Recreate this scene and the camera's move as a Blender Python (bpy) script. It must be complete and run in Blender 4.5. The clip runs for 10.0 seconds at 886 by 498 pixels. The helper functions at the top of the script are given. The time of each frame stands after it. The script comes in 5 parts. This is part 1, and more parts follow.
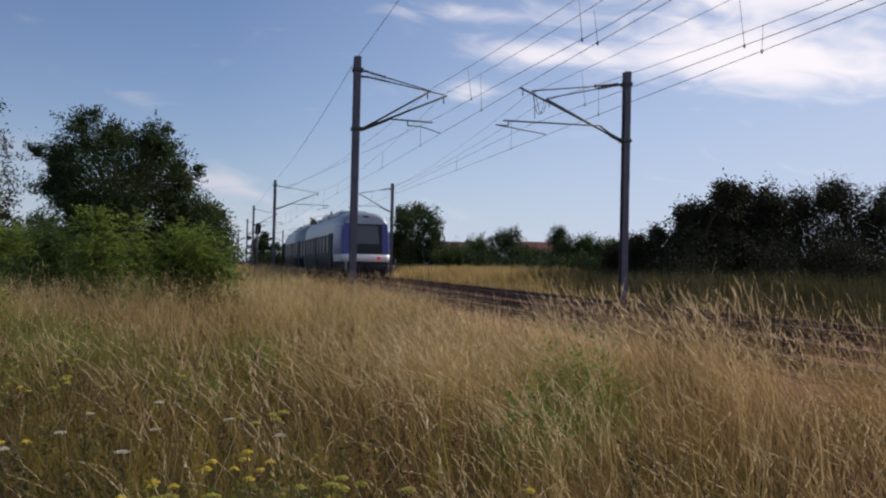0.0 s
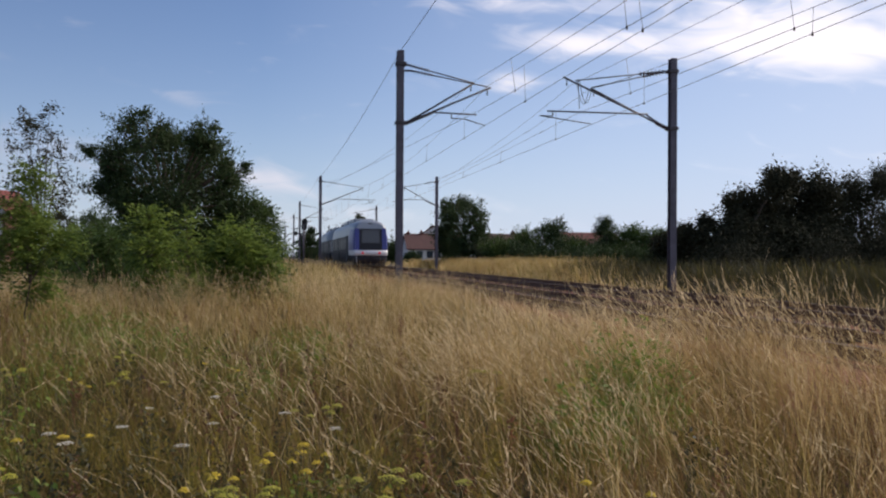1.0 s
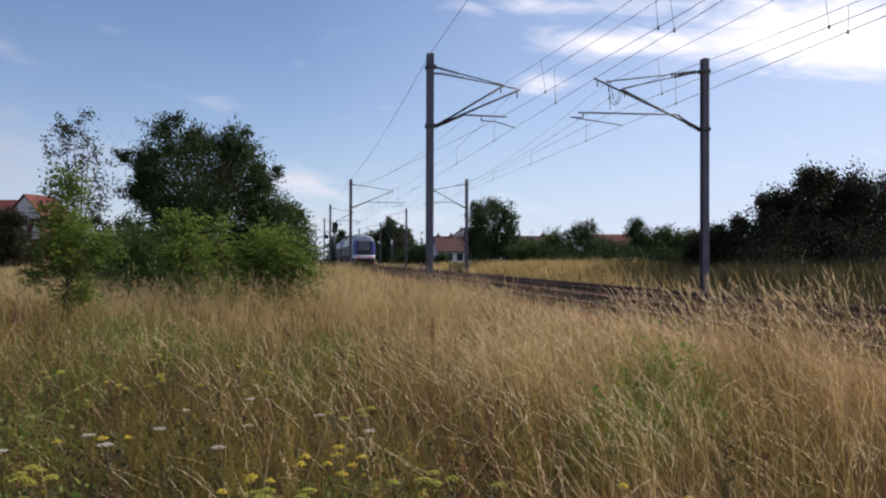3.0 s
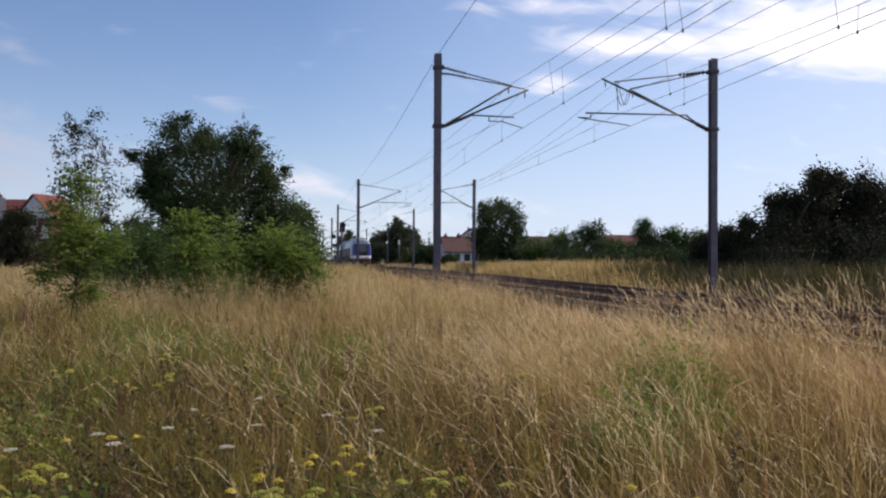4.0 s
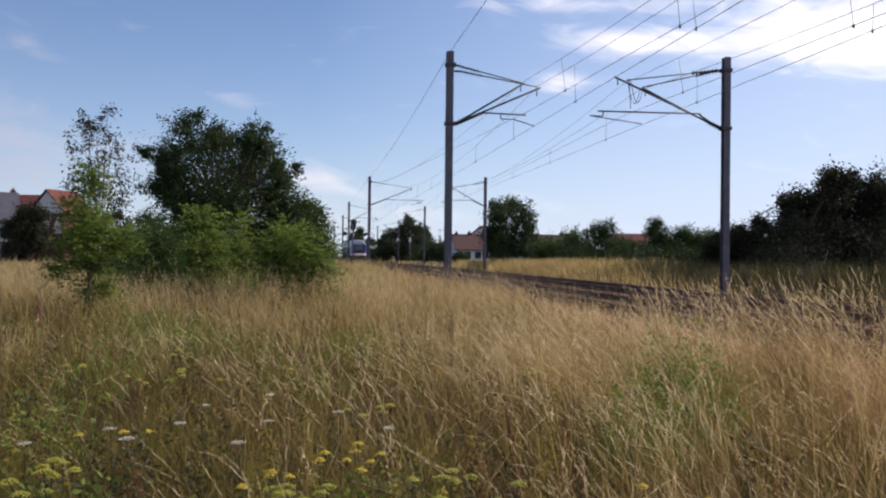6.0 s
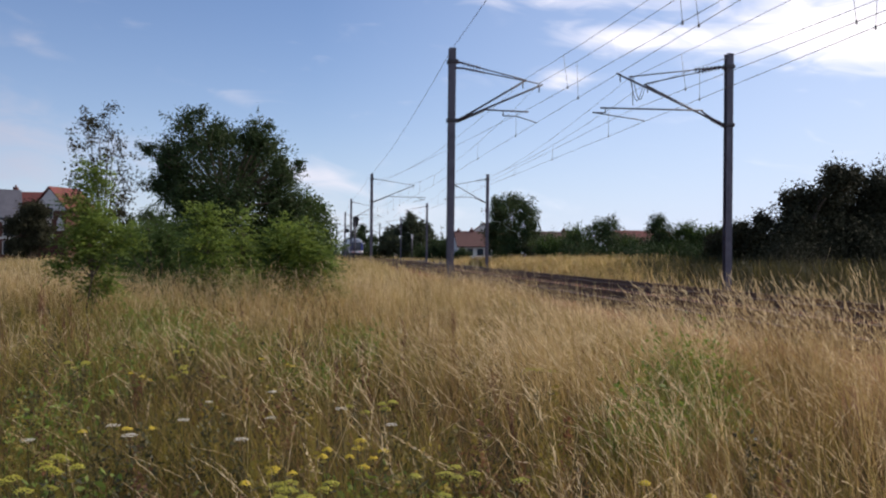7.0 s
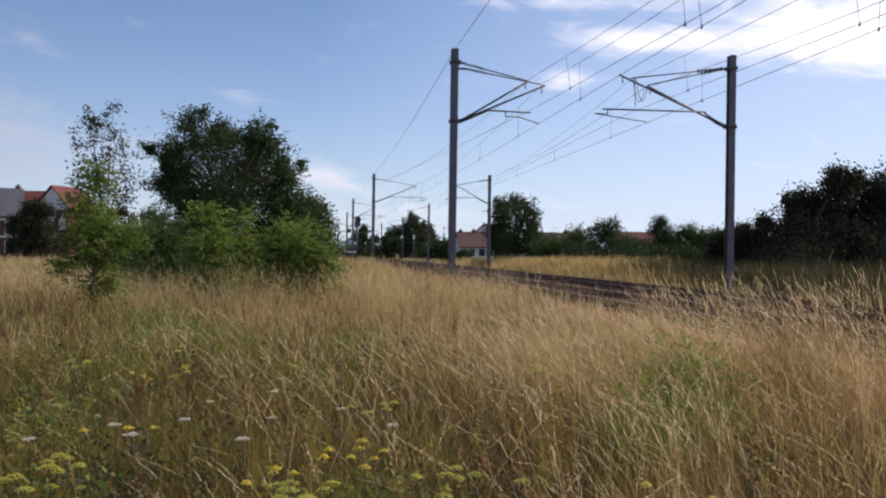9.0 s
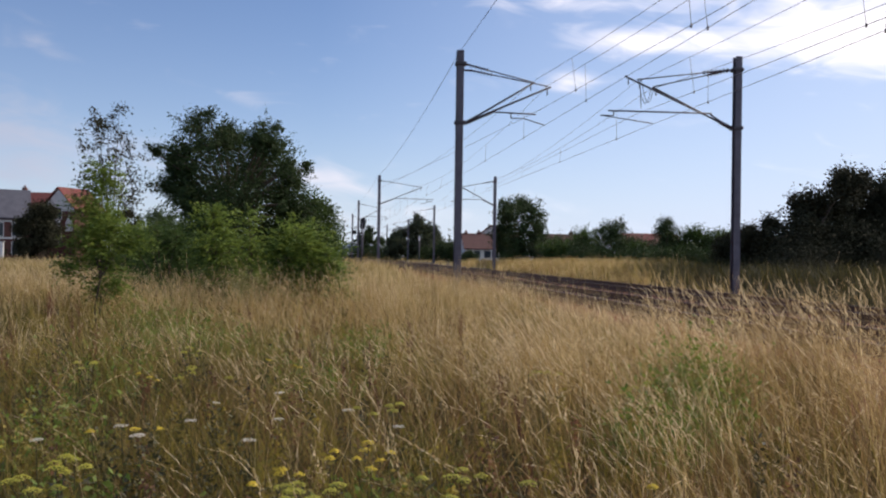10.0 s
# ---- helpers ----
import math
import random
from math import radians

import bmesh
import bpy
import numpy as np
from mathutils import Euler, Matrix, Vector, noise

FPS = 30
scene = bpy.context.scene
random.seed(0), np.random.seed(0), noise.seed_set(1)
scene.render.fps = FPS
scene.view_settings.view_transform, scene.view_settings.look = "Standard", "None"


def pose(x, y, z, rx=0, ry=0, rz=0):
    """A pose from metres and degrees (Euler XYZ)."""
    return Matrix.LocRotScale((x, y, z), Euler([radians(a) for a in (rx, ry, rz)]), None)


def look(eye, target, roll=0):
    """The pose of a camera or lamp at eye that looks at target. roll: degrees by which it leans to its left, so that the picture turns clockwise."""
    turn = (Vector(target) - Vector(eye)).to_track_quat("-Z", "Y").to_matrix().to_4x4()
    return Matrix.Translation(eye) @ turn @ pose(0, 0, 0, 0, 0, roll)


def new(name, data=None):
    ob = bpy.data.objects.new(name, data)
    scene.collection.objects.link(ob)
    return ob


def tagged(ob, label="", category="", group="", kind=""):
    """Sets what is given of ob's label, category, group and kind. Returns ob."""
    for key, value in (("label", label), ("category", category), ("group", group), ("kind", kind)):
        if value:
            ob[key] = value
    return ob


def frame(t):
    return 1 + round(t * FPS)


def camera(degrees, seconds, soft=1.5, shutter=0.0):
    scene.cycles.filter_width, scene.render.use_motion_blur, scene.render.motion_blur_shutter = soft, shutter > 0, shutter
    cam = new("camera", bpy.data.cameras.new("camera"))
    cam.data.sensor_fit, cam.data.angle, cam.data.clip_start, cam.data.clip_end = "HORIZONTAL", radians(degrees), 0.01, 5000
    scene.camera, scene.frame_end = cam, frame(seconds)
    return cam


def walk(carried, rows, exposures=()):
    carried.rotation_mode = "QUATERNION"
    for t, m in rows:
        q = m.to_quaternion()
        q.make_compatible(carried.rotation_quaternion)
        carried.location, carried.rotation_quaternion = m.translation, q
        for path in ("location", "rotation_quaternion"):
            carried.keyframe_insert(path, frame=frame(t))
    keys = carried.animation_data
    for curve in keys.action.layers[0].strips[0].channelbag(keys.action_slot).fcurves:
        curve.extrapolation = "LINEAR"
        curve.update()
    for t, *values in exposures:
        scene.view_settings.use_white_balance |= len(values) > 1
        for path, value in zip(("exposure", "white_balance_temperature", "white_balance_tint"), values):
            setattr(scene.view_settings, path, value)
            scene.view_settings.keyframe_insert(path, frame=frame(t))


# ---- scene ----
# ---- camera ----
EYE_Z = 1.55
cam = camera(53.4, 10.0, soft=2.2)
# seconds, yaw, pitch, roll of the hand-held camera, which swings about the holder's body
TURNS = [(0.0, -6.66, 1.04, -1.29), (0.5, -4.97, 0.66, -0.67), (1.0, -3.72, 0.52, -0.39), (1.5, -2.95, 0.46, -0.20),
         (2.0, -2.51, 0.55, -0.27), (2.5, -2.08, 0.64, -0.24), (4.0, -1.30, 0.69, -0.30), (4.5, -1.01, 0.67, -0.49),
         (5.0, -0.89, 0.62, -0.61), (5.5, -0.72, 0.58, -0.65), (7.0, -0.46, 0.33, -0.63), (7.5, -0.34, 0.23, -0.59),
         (8.0, -0.35, 0.31, -0.71), (8.5, -0.29, 0.35, -0.85), (9.0, -0.35, 0.36, -0.88), (9.5, -0.12, 0.25, -0.87),
         (10.0, 0.0, 0.46, -0.90)]
walk(cam, [(t, pose(-0.010 * yaw, 0, EYE_Z, 90 + pitch, roll, yaw)) for t, yaw, pitch, roll in TURNS],
     exposures=[(0.0, -0.36, 6500, 17.5), (1.0, -0.18, 6500, 17.5), (2.5, -0.08, 6500, 17.5), (4.0, 0.02, 6500, 17.5), (10.0, 0.02, 6500, 17.5)])

# ---- world and sun ----
SUN_AZ, SUN_EL = 62.0, 36.0          # degrees to the right of straight ahead (+y), and above the horizon
SKY_STRENGTH = 0.104
world = bpy.data.worlds.new("sky")
scene.world = world
world.use_nodes = True


# clouds: azimuth and height of the middle, half width, half height (degrees), slope, weight
CLOUDS = ((27.0, 12.8, 10.0, 1.8, -0.12, 1.45), (27.0, 16.8, 10.0, 1.5, -0.05, 1.0), (11.6, 13.6, 4.4, 0.9, -0.10, 0.95), (7.0, 16.2, 4.5, 0.7, -0.05, 0.6), (8.2, 11.2, 2.4, 0.8, 0.1, 0.7),
          (-26.0, 6.0, 8.0, 2.4, -0.12, 0.80), (-8.0, 4.8, 4.0, 1.0, -0.22, 0.80), (-24.6, 12.0, 1.6, 0.8, -0.2, 0.55), (-13.0, 9.7, 1.8, 0.5, -0.1, 0.35), (-2.0, 2.6, 9.0, 0.8, 0.0, 0.45))


def build_world():
    nt = world.node_tree
    nt.nodes.clear()
    out = nt.nodes.new("ShaderNodeOutputWorld")
    bg = nt.nodes.new("ShaderNodeBackground")
    sky = nt.nodes.new("ShaderNodeTexSky")
    sky.sky_type, sky.sun_disc = "NISHITA", False
    sky.sun_elevation, sky.sun_rotation = radians(SUN_EL), radians(SUN_AZ)
    sky.air_density, sky.dust_density, sky.ozone_density = 1.0, 0.15, 2.2
    bg.inputs["Strength"].default_value = SKY_STRENGTH
    tc = nt.nodes.new("ShaderNodeTexCoord")
    sep = nt.nodes.new("ShaderNodeSeparateXYZ")
    nt.links.new(tc.outputs["Generated"], sep.inputs[0])

    def calc(op, a, b=None, c=None):
        n = nt.nodes.new("ShaderNodeMath")
        n.operation = op
        for i, v in enumerate((a, b, c)):
            if v is None:
                continue
            if isinstance(v, (int, float)):
                n.inputs[i].default_value = v
            else:
                nt.links.new(v, n.inputs[i])
        return n.outputs[0]

    az = calc("MULTIPLY", calc("ARCTAN2", sep.outputs["X"], sep.outputs["Y"]), 180 / math.pi)
    el = calc("MULTIPLY", calc("ARCSINE", sep.outputs["Z"]), 180 / math.pi)
    com = nt.nodes.new("ShaderNodeCombineXYZ")
    nt.links.new(calc("MULTIPLY", az, 0.10), com.inputs[0])
    nt.links.new(calc("ADD", calc("MULTIPLY", el, 0.30), calc("MULTIPLY", az, 0.03)), com.inputs[1])
    big, fine = nt.nodes.new("ShaderNodeTexNoise"), nt.nodes.new("ShaderNodeTexNoise")
    big.inputs["Scale"].default_value, big.inputs["Detail"].default_value = 0.8, 3.0
    fine.inputs["Scale"].default_value, fine.inputs["Detail"].default_value = 2.4, 7.0
    fine.inputs["Distortion"].default_value = 0.8
    for n in (big, fine):
        nt.links.new(com.outputs[0], n.inputs["Vector"])
    cover = None
    for a0, e0, wa, we, slope, weight in CLOUDS:
        da = calc("SUBTRACT", az, a0)
        u = calc("DIVIDE", da, wa)
        v = calc("DIVIDE", calc("SUBTRACT", calc("SUBTRACT", el, e0), calc("MULTIPLY", da, slope)), we)
        g = calc("MULTIPLY", calc("EXPONENT", calc("MULTIPLY", calc("ADD", calc("MULTIPLY", u, u), calc("MULTIPLY", v, v)), -1.0)), weight)
        cover = g if cover is None else calc("ADD", cover, g)
    # thin cloud anywhere else in the sky
    cover = calc("ADD", cover, calc("MULTIPLY", calc("SUBTRACT", big.outputs[0], 0.5), 0.5))
    dens = calc("ADD", cover, calc("MULTIPLY", calc("SUBTRACT", fine.outputs[0], 0.5), 1.5))
    ramp = nt.nodes.new("ShaderNodeMapRange")
    ramp.interpolation_type = "SMOOTHSTEP"
    ramp.inputs["From Min"].default_value, ramp.inputs["From Max"].default_value = 0.10, 1.25
    ramp.inputs["To Max"].default_value = 0.9
    nt.links.new(dens, ramp.inputs["Value"])
    mix = nt.nodes.new("ShaderNodeMix")
    mix.data_type = "RGBA"
    nt.links.new(ramp.outputs[0], mix.inputs[0])
    # pale haze towards the horizon
    haze = nt.nodes.new("ShaderNodeMix")
    haze.data_type = "RGBA"
    toward = calc("MULTIPLY", calc("MINIMUM", calc("MAXIMUM", calc("DIVIDE", calc("ADD", az, 8.0), 60.0), 0.0), 1.0), 0.80)
    nt.links.new(calc("MINIMUM", calc("ADD", calc("MULTIPLY", calc("EXPONENT", calc("MULTIPLY", calc("MAXIMUM", el, 0.0), -1 / 6.2)), 0.70), toward), 0.9), haze.inputs[0])
    deep = nt.nodes.new("ShaderNodeMix")
    deep.data_type, deep.blend_type = "RGBA", "MULTIPLY"
    deep.inputs[0].default_value, deep.inputs[7].default_value = 1.0, (0.80, 0.915, 1.07, 1)
    nt.links.new(sky.outputs[0], deep.inputs[6])
    nt.links.new(deep.outputs[2], haze.inputs[6])
    haze.inputs[7].default_value = tuple(c / SKY_STRENGTH for c in (0.69, 0.81, 0.99)) + (1,)
    nt.links.new(haze.outputs[2], mix.inputs[6])
    # clouds shine more on the sun's side of the sky
    lit = nt.nodes.new("ShaderNodeMix")
    lit.data_type = "RGBA"
    lit.inputs[6].default_value = tuple(c / SKY_STRENGTH for c in (0.52, 0.57, 0.68)) + (1,)
    lit.inputs[7].default_value = tuple(c / SKY_STRENGTH for c in (1.30, 1.27, 1.27)) + (1,)
    nt.links.new(calc("MINIMUM", calc("MAXIMUM", calc("DIVIDE", calc("ADD", az, 26.0), 40.0), 0.0), 1.0), lit.inputs[0])
    nt.links.new(lit.outputs[2], mix.inputs[7])
    nt.links.new(mix.outputs[2], bg.inputs["Color"])
    nt.links.new(bg.outputs[0], out.inputs[0])


build_world()
sun = new("sun", bpy.data.lights.new("sun", "SUN"))
sun.data.energy, sun.data.angle, sun.data.color = 4.7, radians(0.6), (1.0, 0.90, 0.75)
SUN_WAY = Vector((math.sin(radians(SUN_AZ)) * math.cos(radians(SUN_EL)), math.cos(radians(SUN_AZ)) * math.cos(radians(SUN_EL)), math.sin(radians(SUN_EL))))
sun.matrix_world = look(SUN_WAY * 50, (0, 0, 0))


# ---- materials ----
def material(name, color, rough=0.7, metal=0.0, vary=0.25, scale=8.0, fine=60.0, bump=0.2, tint=None, island=0.0, obj=0.0, translucent=0.0, spec=0.4, depth=0.02):
    """A surface with colour that varies at two scales, a little relief, and a tint per loose piece or per object."""
    m = bpy.data.materials.new(name)
    m.use_nodes = True
    nt = m.node_tree
    b = nt.nodes["Principled BSDF"]
    b.inputs["Roughness"].default_value, b.inputs["Metallic"].default_value = rough, metal
    b.inputs["Specular IOR Level"].default_value = spec
    tc = nt.nodes.new("ShaderNodeTexCoord")
    n1, n2 = nt.nodes.new("ShaderNodeTexNoise"), nt.nodes.new("ShaderNodeTexNoise")
    n1.inputs["Scale"].default_value, n2.inputs["Scale"].default_value = scale, fine
    n1.inputs["Detail"].default_value = n2.inputs["Detail"].default_value = 4.0
    for n in (n1, n2):
        nt.links.new(tc.outputs["Object"], n.inputs["Vector"])
    tint = tint or tuple(c * 0.6 for c in color)
    mix = nt.nodes.new("ShaderNodeMix")
    mix.data_type = "RGBA"
    mix.inputs[6].default_value, mix.inputs[7].default_value = (*color, 1), (*tint, 1)
    # factor = spread of the sum of both noises and the piece's own number
    total = nt.nodes.new("ShaderNodeMath")
    total.operation = "ADD"
    nt.links.new(n1.outputs[0], total.inputs[0]), nt.links.new(n2.outputs[0], total.inputs[1])
    rng = nt.nodes.new("ShaderNodeMapRange")
    rng.inputs["From Min"].default_value, rng.inputs["From Max"].default_value = 0.7, 1.3
    rng.inputs["To Min"].default_value, rng.inputs["To Max"].default_value = 0.5 - 2 * vary, 0.5 + 2 * vary
    nt.links.new(total.outputs[0], rng.inputs["Value"])
    fac = rng.outputs[0]
    for amount, node, socket in ((island, "ShaderNodeNewGeometry", "Random Per Island"), (obj, "ShaderNodeObjectInfo", "Random")):
        if amount:
            g = nt.nodes.new(node)
            ma = nt.nodes.new("ShaderNodeMath")
            ma.operation = "MULTIPLY_ADD"
            nt.links.new(g.outputs[socket], ma.inputs[0])
            ma.inputs[1].default_value = amount
            nt.links.new(fac, ma.inputs[2])
            sub = nt.nodes.new("ShaderNodeMath")
            sub.operation = "SUBTRACT"
            nt.links.new(ma.outputs[0], sub.inputs[0])
            sub.inputs[1].default_value = amount / 2
            sub.use_clamp = True
            fac = sub.outputs[0]
    nt.links.new(fac, mix.inputs[0])
    nt.links.new(mix.outputs[2], b.inputs["Base Color"])
    if bump:
        bp = nt.nodes.new("ShaderNodeBump")
        bp.inputs["Strength"].default_value, bp.inputs["Distance"].default_value = bump, depth
        nt.links.new(n2.outputs[0], bp.inputs["Height"])
        nt.links.new(bp.outputs[0], b.inputs["Normal"])
    if translucent:
        tr = nt.nodes.new("ShaderNodeBsdfTranslucent")
        nt.links.new(mix.outputs[2], tr.inputs["Color"])
        ms = nt.nodes.new("ShaderNodeMixShader")
        ms.inputs[0].default_value = translucent
        nt.links.new(b.outputs[0], ms.inputs[1]), nt.links.new(tr.outputs[0], ms.inputs[2])
        nt.links.new(ms.outputs[0], nt.nodes["Material Output"].inputs[0])
    return m


SOIL = material("soil", (0.07, 0.042, 0.025), 0.95, tint=(0.035, 0.035, 0.015), scale=0.6, fine=9, bump=0.6)
STRAW = material("dry_grass", (0.52, 0.36, 0.135), 0.75, tint=(0.19, 0.122, 0.045), vary=0.45, scale=0.9, fine=3.5, bump=0, island=1.0, translucent=0.52)
# pale straw tone, also lightened to carry the sun on farther grass
PALE = material("pale_sunlit_grass", (0.68, 0.53, 0.255), 0.75, tint=(0.38, 0.275, 0.115), vary=0.4, scale=0.5, fine=2.2, bump=0, island=0.9, translucent=0.55)
SEED = material("seed_heads", (0.84, 0.67, 0.40), 0.8, tint=(0.46, 0.31, 0.14), scale=0.5, fine=4, bump=0, island=0.9, translucent=0.42)
GREENGRASS = material("green_grass", (0.20, 0.165, 0.036), 0.7, tint=(0.065, 0.056, 0.016), scale=0.35, fine=1.6, bump=0, island=0.9, translucent=0.42)
TAN = material("tan_dry_grass", (0.37, 0.235, 0.09), 0.8, tint=(0.17, 0.10, 0.04), vary=0.4, scale=0.8, fine=3.0, bump=0, island=0.9, translucent=0.45)
RUST = material("rusty_dead_stalk", (0.26, 0.125, 0.06), 0.8, tint=(0.085, 0.045, 0.028), scale=0.9, fine=3.5, bump=0, island=0.9, translucent=0.35)
YELLOWGREEN = material("yellowing_grass", (0.34, 0.26, 0.05), 0.7, tint=(0.16, 0.135, 0.026), scale=0.9, fine=3.5, bump=0, island=0.9, translucent=0.45)
GREENFRESH = material("fresh_green_leaf", (0.22, 0.29, 0.05), 0.7, tint=(0.11, 0.17, 0.03), scale=0.8, fine=5, bump=0, island=0.8, translucent=0.4)
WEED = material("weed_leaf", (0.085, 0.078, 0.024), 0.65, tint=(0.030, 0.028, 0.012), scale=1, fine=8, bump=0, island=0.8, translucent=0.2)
YELLOW = material("yellow_bloom", (0.75, 0.55, 0.04), 0.7, tint=(0.55, 0.42, 0.03), scale=20, fine=90, bump=0.3, translucent=0.2)
LIME = material("lime_bloom", (0.46, 0.42, 0.04), 0.7, tint=(0.32, 0.32, 0.04), scale=20, fine=90, bump=0.3, translucent=0.2)
WHITEBLOOM = material("white_bloom", (0.74, 0.70, 0.58), 0.8, tint=(0.5, 0.46, 0.35), scale=20, fine=90, bump=0.3, translucent=0.2)
BALLAST = material("ballast", (0.36, 0.17, 0.12), 1.0, tint=(0.17, 0.078, 0.055), spec=0.1, scale=1.5, fine=30, bump=0.9, island=0.8, depth=0.04)
SLEEPER = material("sleeper_wood", (0.11, 0.068, 0.052), 1.0, spec=0.1, tint=(0.055, 0.035, 0.028), scale=2, fine=30, bump=0.5, obj=0.6)
RAIL = material("rail_rust", (0.16, 0.085, 0.055), 0.75, 0.3, tint=(0.09, 0.05, 0.035), scale=4, fine=60)
RAILTOP = material("rail_polished", (0.15, 0.12, 0.11), 0.7, 0.4, vary=0.1)
STEEL = material("mast_steel", (0.125, 0.118, 0.145), 0.6, 0.25, tint=(0.07, 0.065, 0.08), scale=3, fine=45, bump=0.15)
TUBE = material("bracket_steel", (0.075, 0.07, 0.08), 0.65, 0.2, tint=(0.045, 0.042, 0.045), scale=5, fine=60)
INSUL = material("insulator_glaze", (0.05, 0.03, 0.025), 0.25, tint=(0.03, 0.02, 0.02), scale=10)
WIRE = material("wire_copper", (0.20, 0.19, 0.19), 0.5, 0.6, tint=(0.08, 0.075, 0.075))
CONCRETE = material("concrete", (0.36, 0.34, 0.31), 0.9, tint=(0.24, 0.23, 0.2), scale=3, fine=50, bump=0.4)
BARK = material("bark", (0.12, 0.09, 0.065), 0.95, tint=(0.06, 0.045, 0.035), scale=6, fine=40, bump=0.8)
LEAF_DARK = material("leaf_dark", (0.056, 0.085, 0.030), 0.6, tint=(0.030, 0.050, 0.018), scale=0.8, fine=5, bump=0, island=0.8, translucent=0.18, spec=0.12)
LEAF_MID = material("leaf_mid", (0.075, 0.12, 0.03), 0.6, tint=(0.045, 0.075, 0.022), scale=0.8, fine=5, bump=0, island=0.8, translucent=0.3, spec=0.12)
LEAF_BRIGHT = material("leaf_bright", (0.20, 0.265, 0.052), 0.6, tint=(0.062, 0.105, 0.025), scale=0.8, fine=5, bump=0, island=0.8, translucent=0.45, spec=0.12)
# greyish hedge leaf; on far trees its pale tone paints in distance haze
LEAF_FAR = material("leaf_greyish_haze", (0.085, 0.10, 0.055), 0.7, tint=(0.055, 0.068, 0.038), scale=0.5, fine=4, bump=0, island=0.6, translucent=0.2, spec=0.1)
# brown leaf, taken near-black to hold the backlit grove's shade
LEAF_BROWN = material("leaf_brownish_shaded", (0.052, 0.051, 0.029), 0.7, tint=(0.029, 0.030, 0.017), scale=0.5, fine=4, bump=0, island=0.4, translucent=0.03, spec=0.05)


# ---- small builders ----
def mesh_object(name, bm, mat, smooth=False):
    me = bpy.data.meshes.new(name)
    bm.to_mesh(me)
    bm.free()
    for m in mat if isinstance(mat, (list, tuple)) else [mat]:
        me.materials.append(m)
    if smooth:
        for p in me.polygons:
            p.use_smooth = True
    return new(name, me)


def part(name, bm, mat, parent, label="", smooth=False):
    ob = mesh_object(name, bm, mat, smooth)
    ob.parent = parent
    if label:
        tagged(ob, label)
    return ob


def thing(name, label, category, group="", m=None, kind=""):
    ob = new(name)
    ob.empty_display_size = 0.2
    if m is not None:
        ob.matrix_basis = m
    return tagged(ob, label, category, group, kind)


def box(bm, x0, x1, y0, y1, z0, z1, bevel=0.0, mat=0):
    r = bmesh.ops.create_cube(bm, size=1, matrix=Matrix.LocRotScale(((x0 + x1) / 2, (y0 + y1) / 2, (z0 + z1) / 2), None, (abs(x1 - x0), abs(y1 - y0), abs(z1 - z0))))
    faces = {f for v in r["verts"] for f in v.link_faces}
    for f in faces:
        f.material_index = mat
    if bevel:
        bmesh.ops.bevel(bm, geom=list({e for f in faces for e in f.edges}), offset=bevel, segments=1, affect="EDGES")


def boxed(*a, **k):
    bm = bmesh.new()
    box(bm, *a, **k)
    return bm


def rod(bm, a, b, r0, r1=None, n=6, mat=0, caps=True):
    """A straight tube from a to b."""
    a, b = Vector(a), Vector(b)
    r1 = r0 if r1 is None else r1
    q = (b - a).to_track_quat("Z", "Y").to_matrix()
    rings = []
    for p, r in ((a, r0), (b, r1)):
        rings.append([bm.verts.new(p + q @ Vector((r * math.cos(2 * math.pi * i / n), r * math.sin(2 * math.pi * i / n), 0))) for i in range(n)])
    for i in range(n):
        f = bm.faces.new((rings[0][i], rings[0][(i + 1) % n], rings[1][(i + 1) % n], rings[1][i]))
        f.material_index, f.smooth = mat, True
    if caps:
        bm.faces.new(rings[0][::-1]).material_index = mat
        bm.faces.new(rings[1]).material_index = mat


def rods(*pairs, r=0.03, n=6):
    bm = bmesh.new()
    for a, b in pairs:
        rod(bm, a, b, r, n=n)
    return bm


def path_tube(bm, pts, r, n=4):
    """A thin tube along a row of points."""
    rings = []
    for i, p in enumerate(pts):
        d = (Vector(pts[min(i + 1, len(pts) - 1)]) - Vector(pts[max(i - 1, 0)])).normalized()
        q = d.to_track_quat("Z", "Y").to_matrix()
        rings.append([bm.verts.new(Vector(p) + q @ Vector((r * math.cos(2 * math.pi * k / n), r * math.sin(2 * math.pi * k / n), 0))) for k in range(n)])
    for a, b in zip(rings, rings[1:]):
        for k in range(n):
            bm.faces.new((a[k], a[(k + 1) % n], b[(k + 1) % n], b[k])).smooth = True


def numpy_mesh(name, verts, faces, mats, face_mat=None):
    """A mesh from arrays; faces all have the same number of corners."""
    me = bpy.data.meshes.new(name)
    n, k = faces.shape
    me.vertices.add(len(verts))
    me.vertices.foreach_set("co", np.ascontiguousarray(verts, dtype=np.float32).ravel())
    me.loops.add(n * k)
    me.loops.foreach_set("vertex_index", faces.astype(np.int32).ravel())
    me.polygons.add(n)
    me.polygons.foreach_set("loop_start", np.arange(0, n * k, k, dtype=np.int32))
    for m in mats:
        me.materials.append(m)
    if face_mat is not None:
        me.polygons.foreach_set("material_index", face_mat.astype(np.int32))
    me.update(calc_edges=True)
    me.validate()
    return me


# ---- the lie of the land ----
RAIL_Z = 0.60


def axis_x(y):
    """The middle between the two tracks."""
    return 5.2 - 0.1252 * (y - 30) - 0.00006 * np.maximum(y - 30, 0) ** 2


def on_track(y, s, z=0.0):
    """A point s metres to the right of the middle line, at y ahead."""
    slope = -0.1252 - 0.00012 * max(y - 30, 0)
    k = 1 / math.hypot(1, slope)
    return Vector((float(axis_x(y)) + s * k, y - s * slope * k, z))


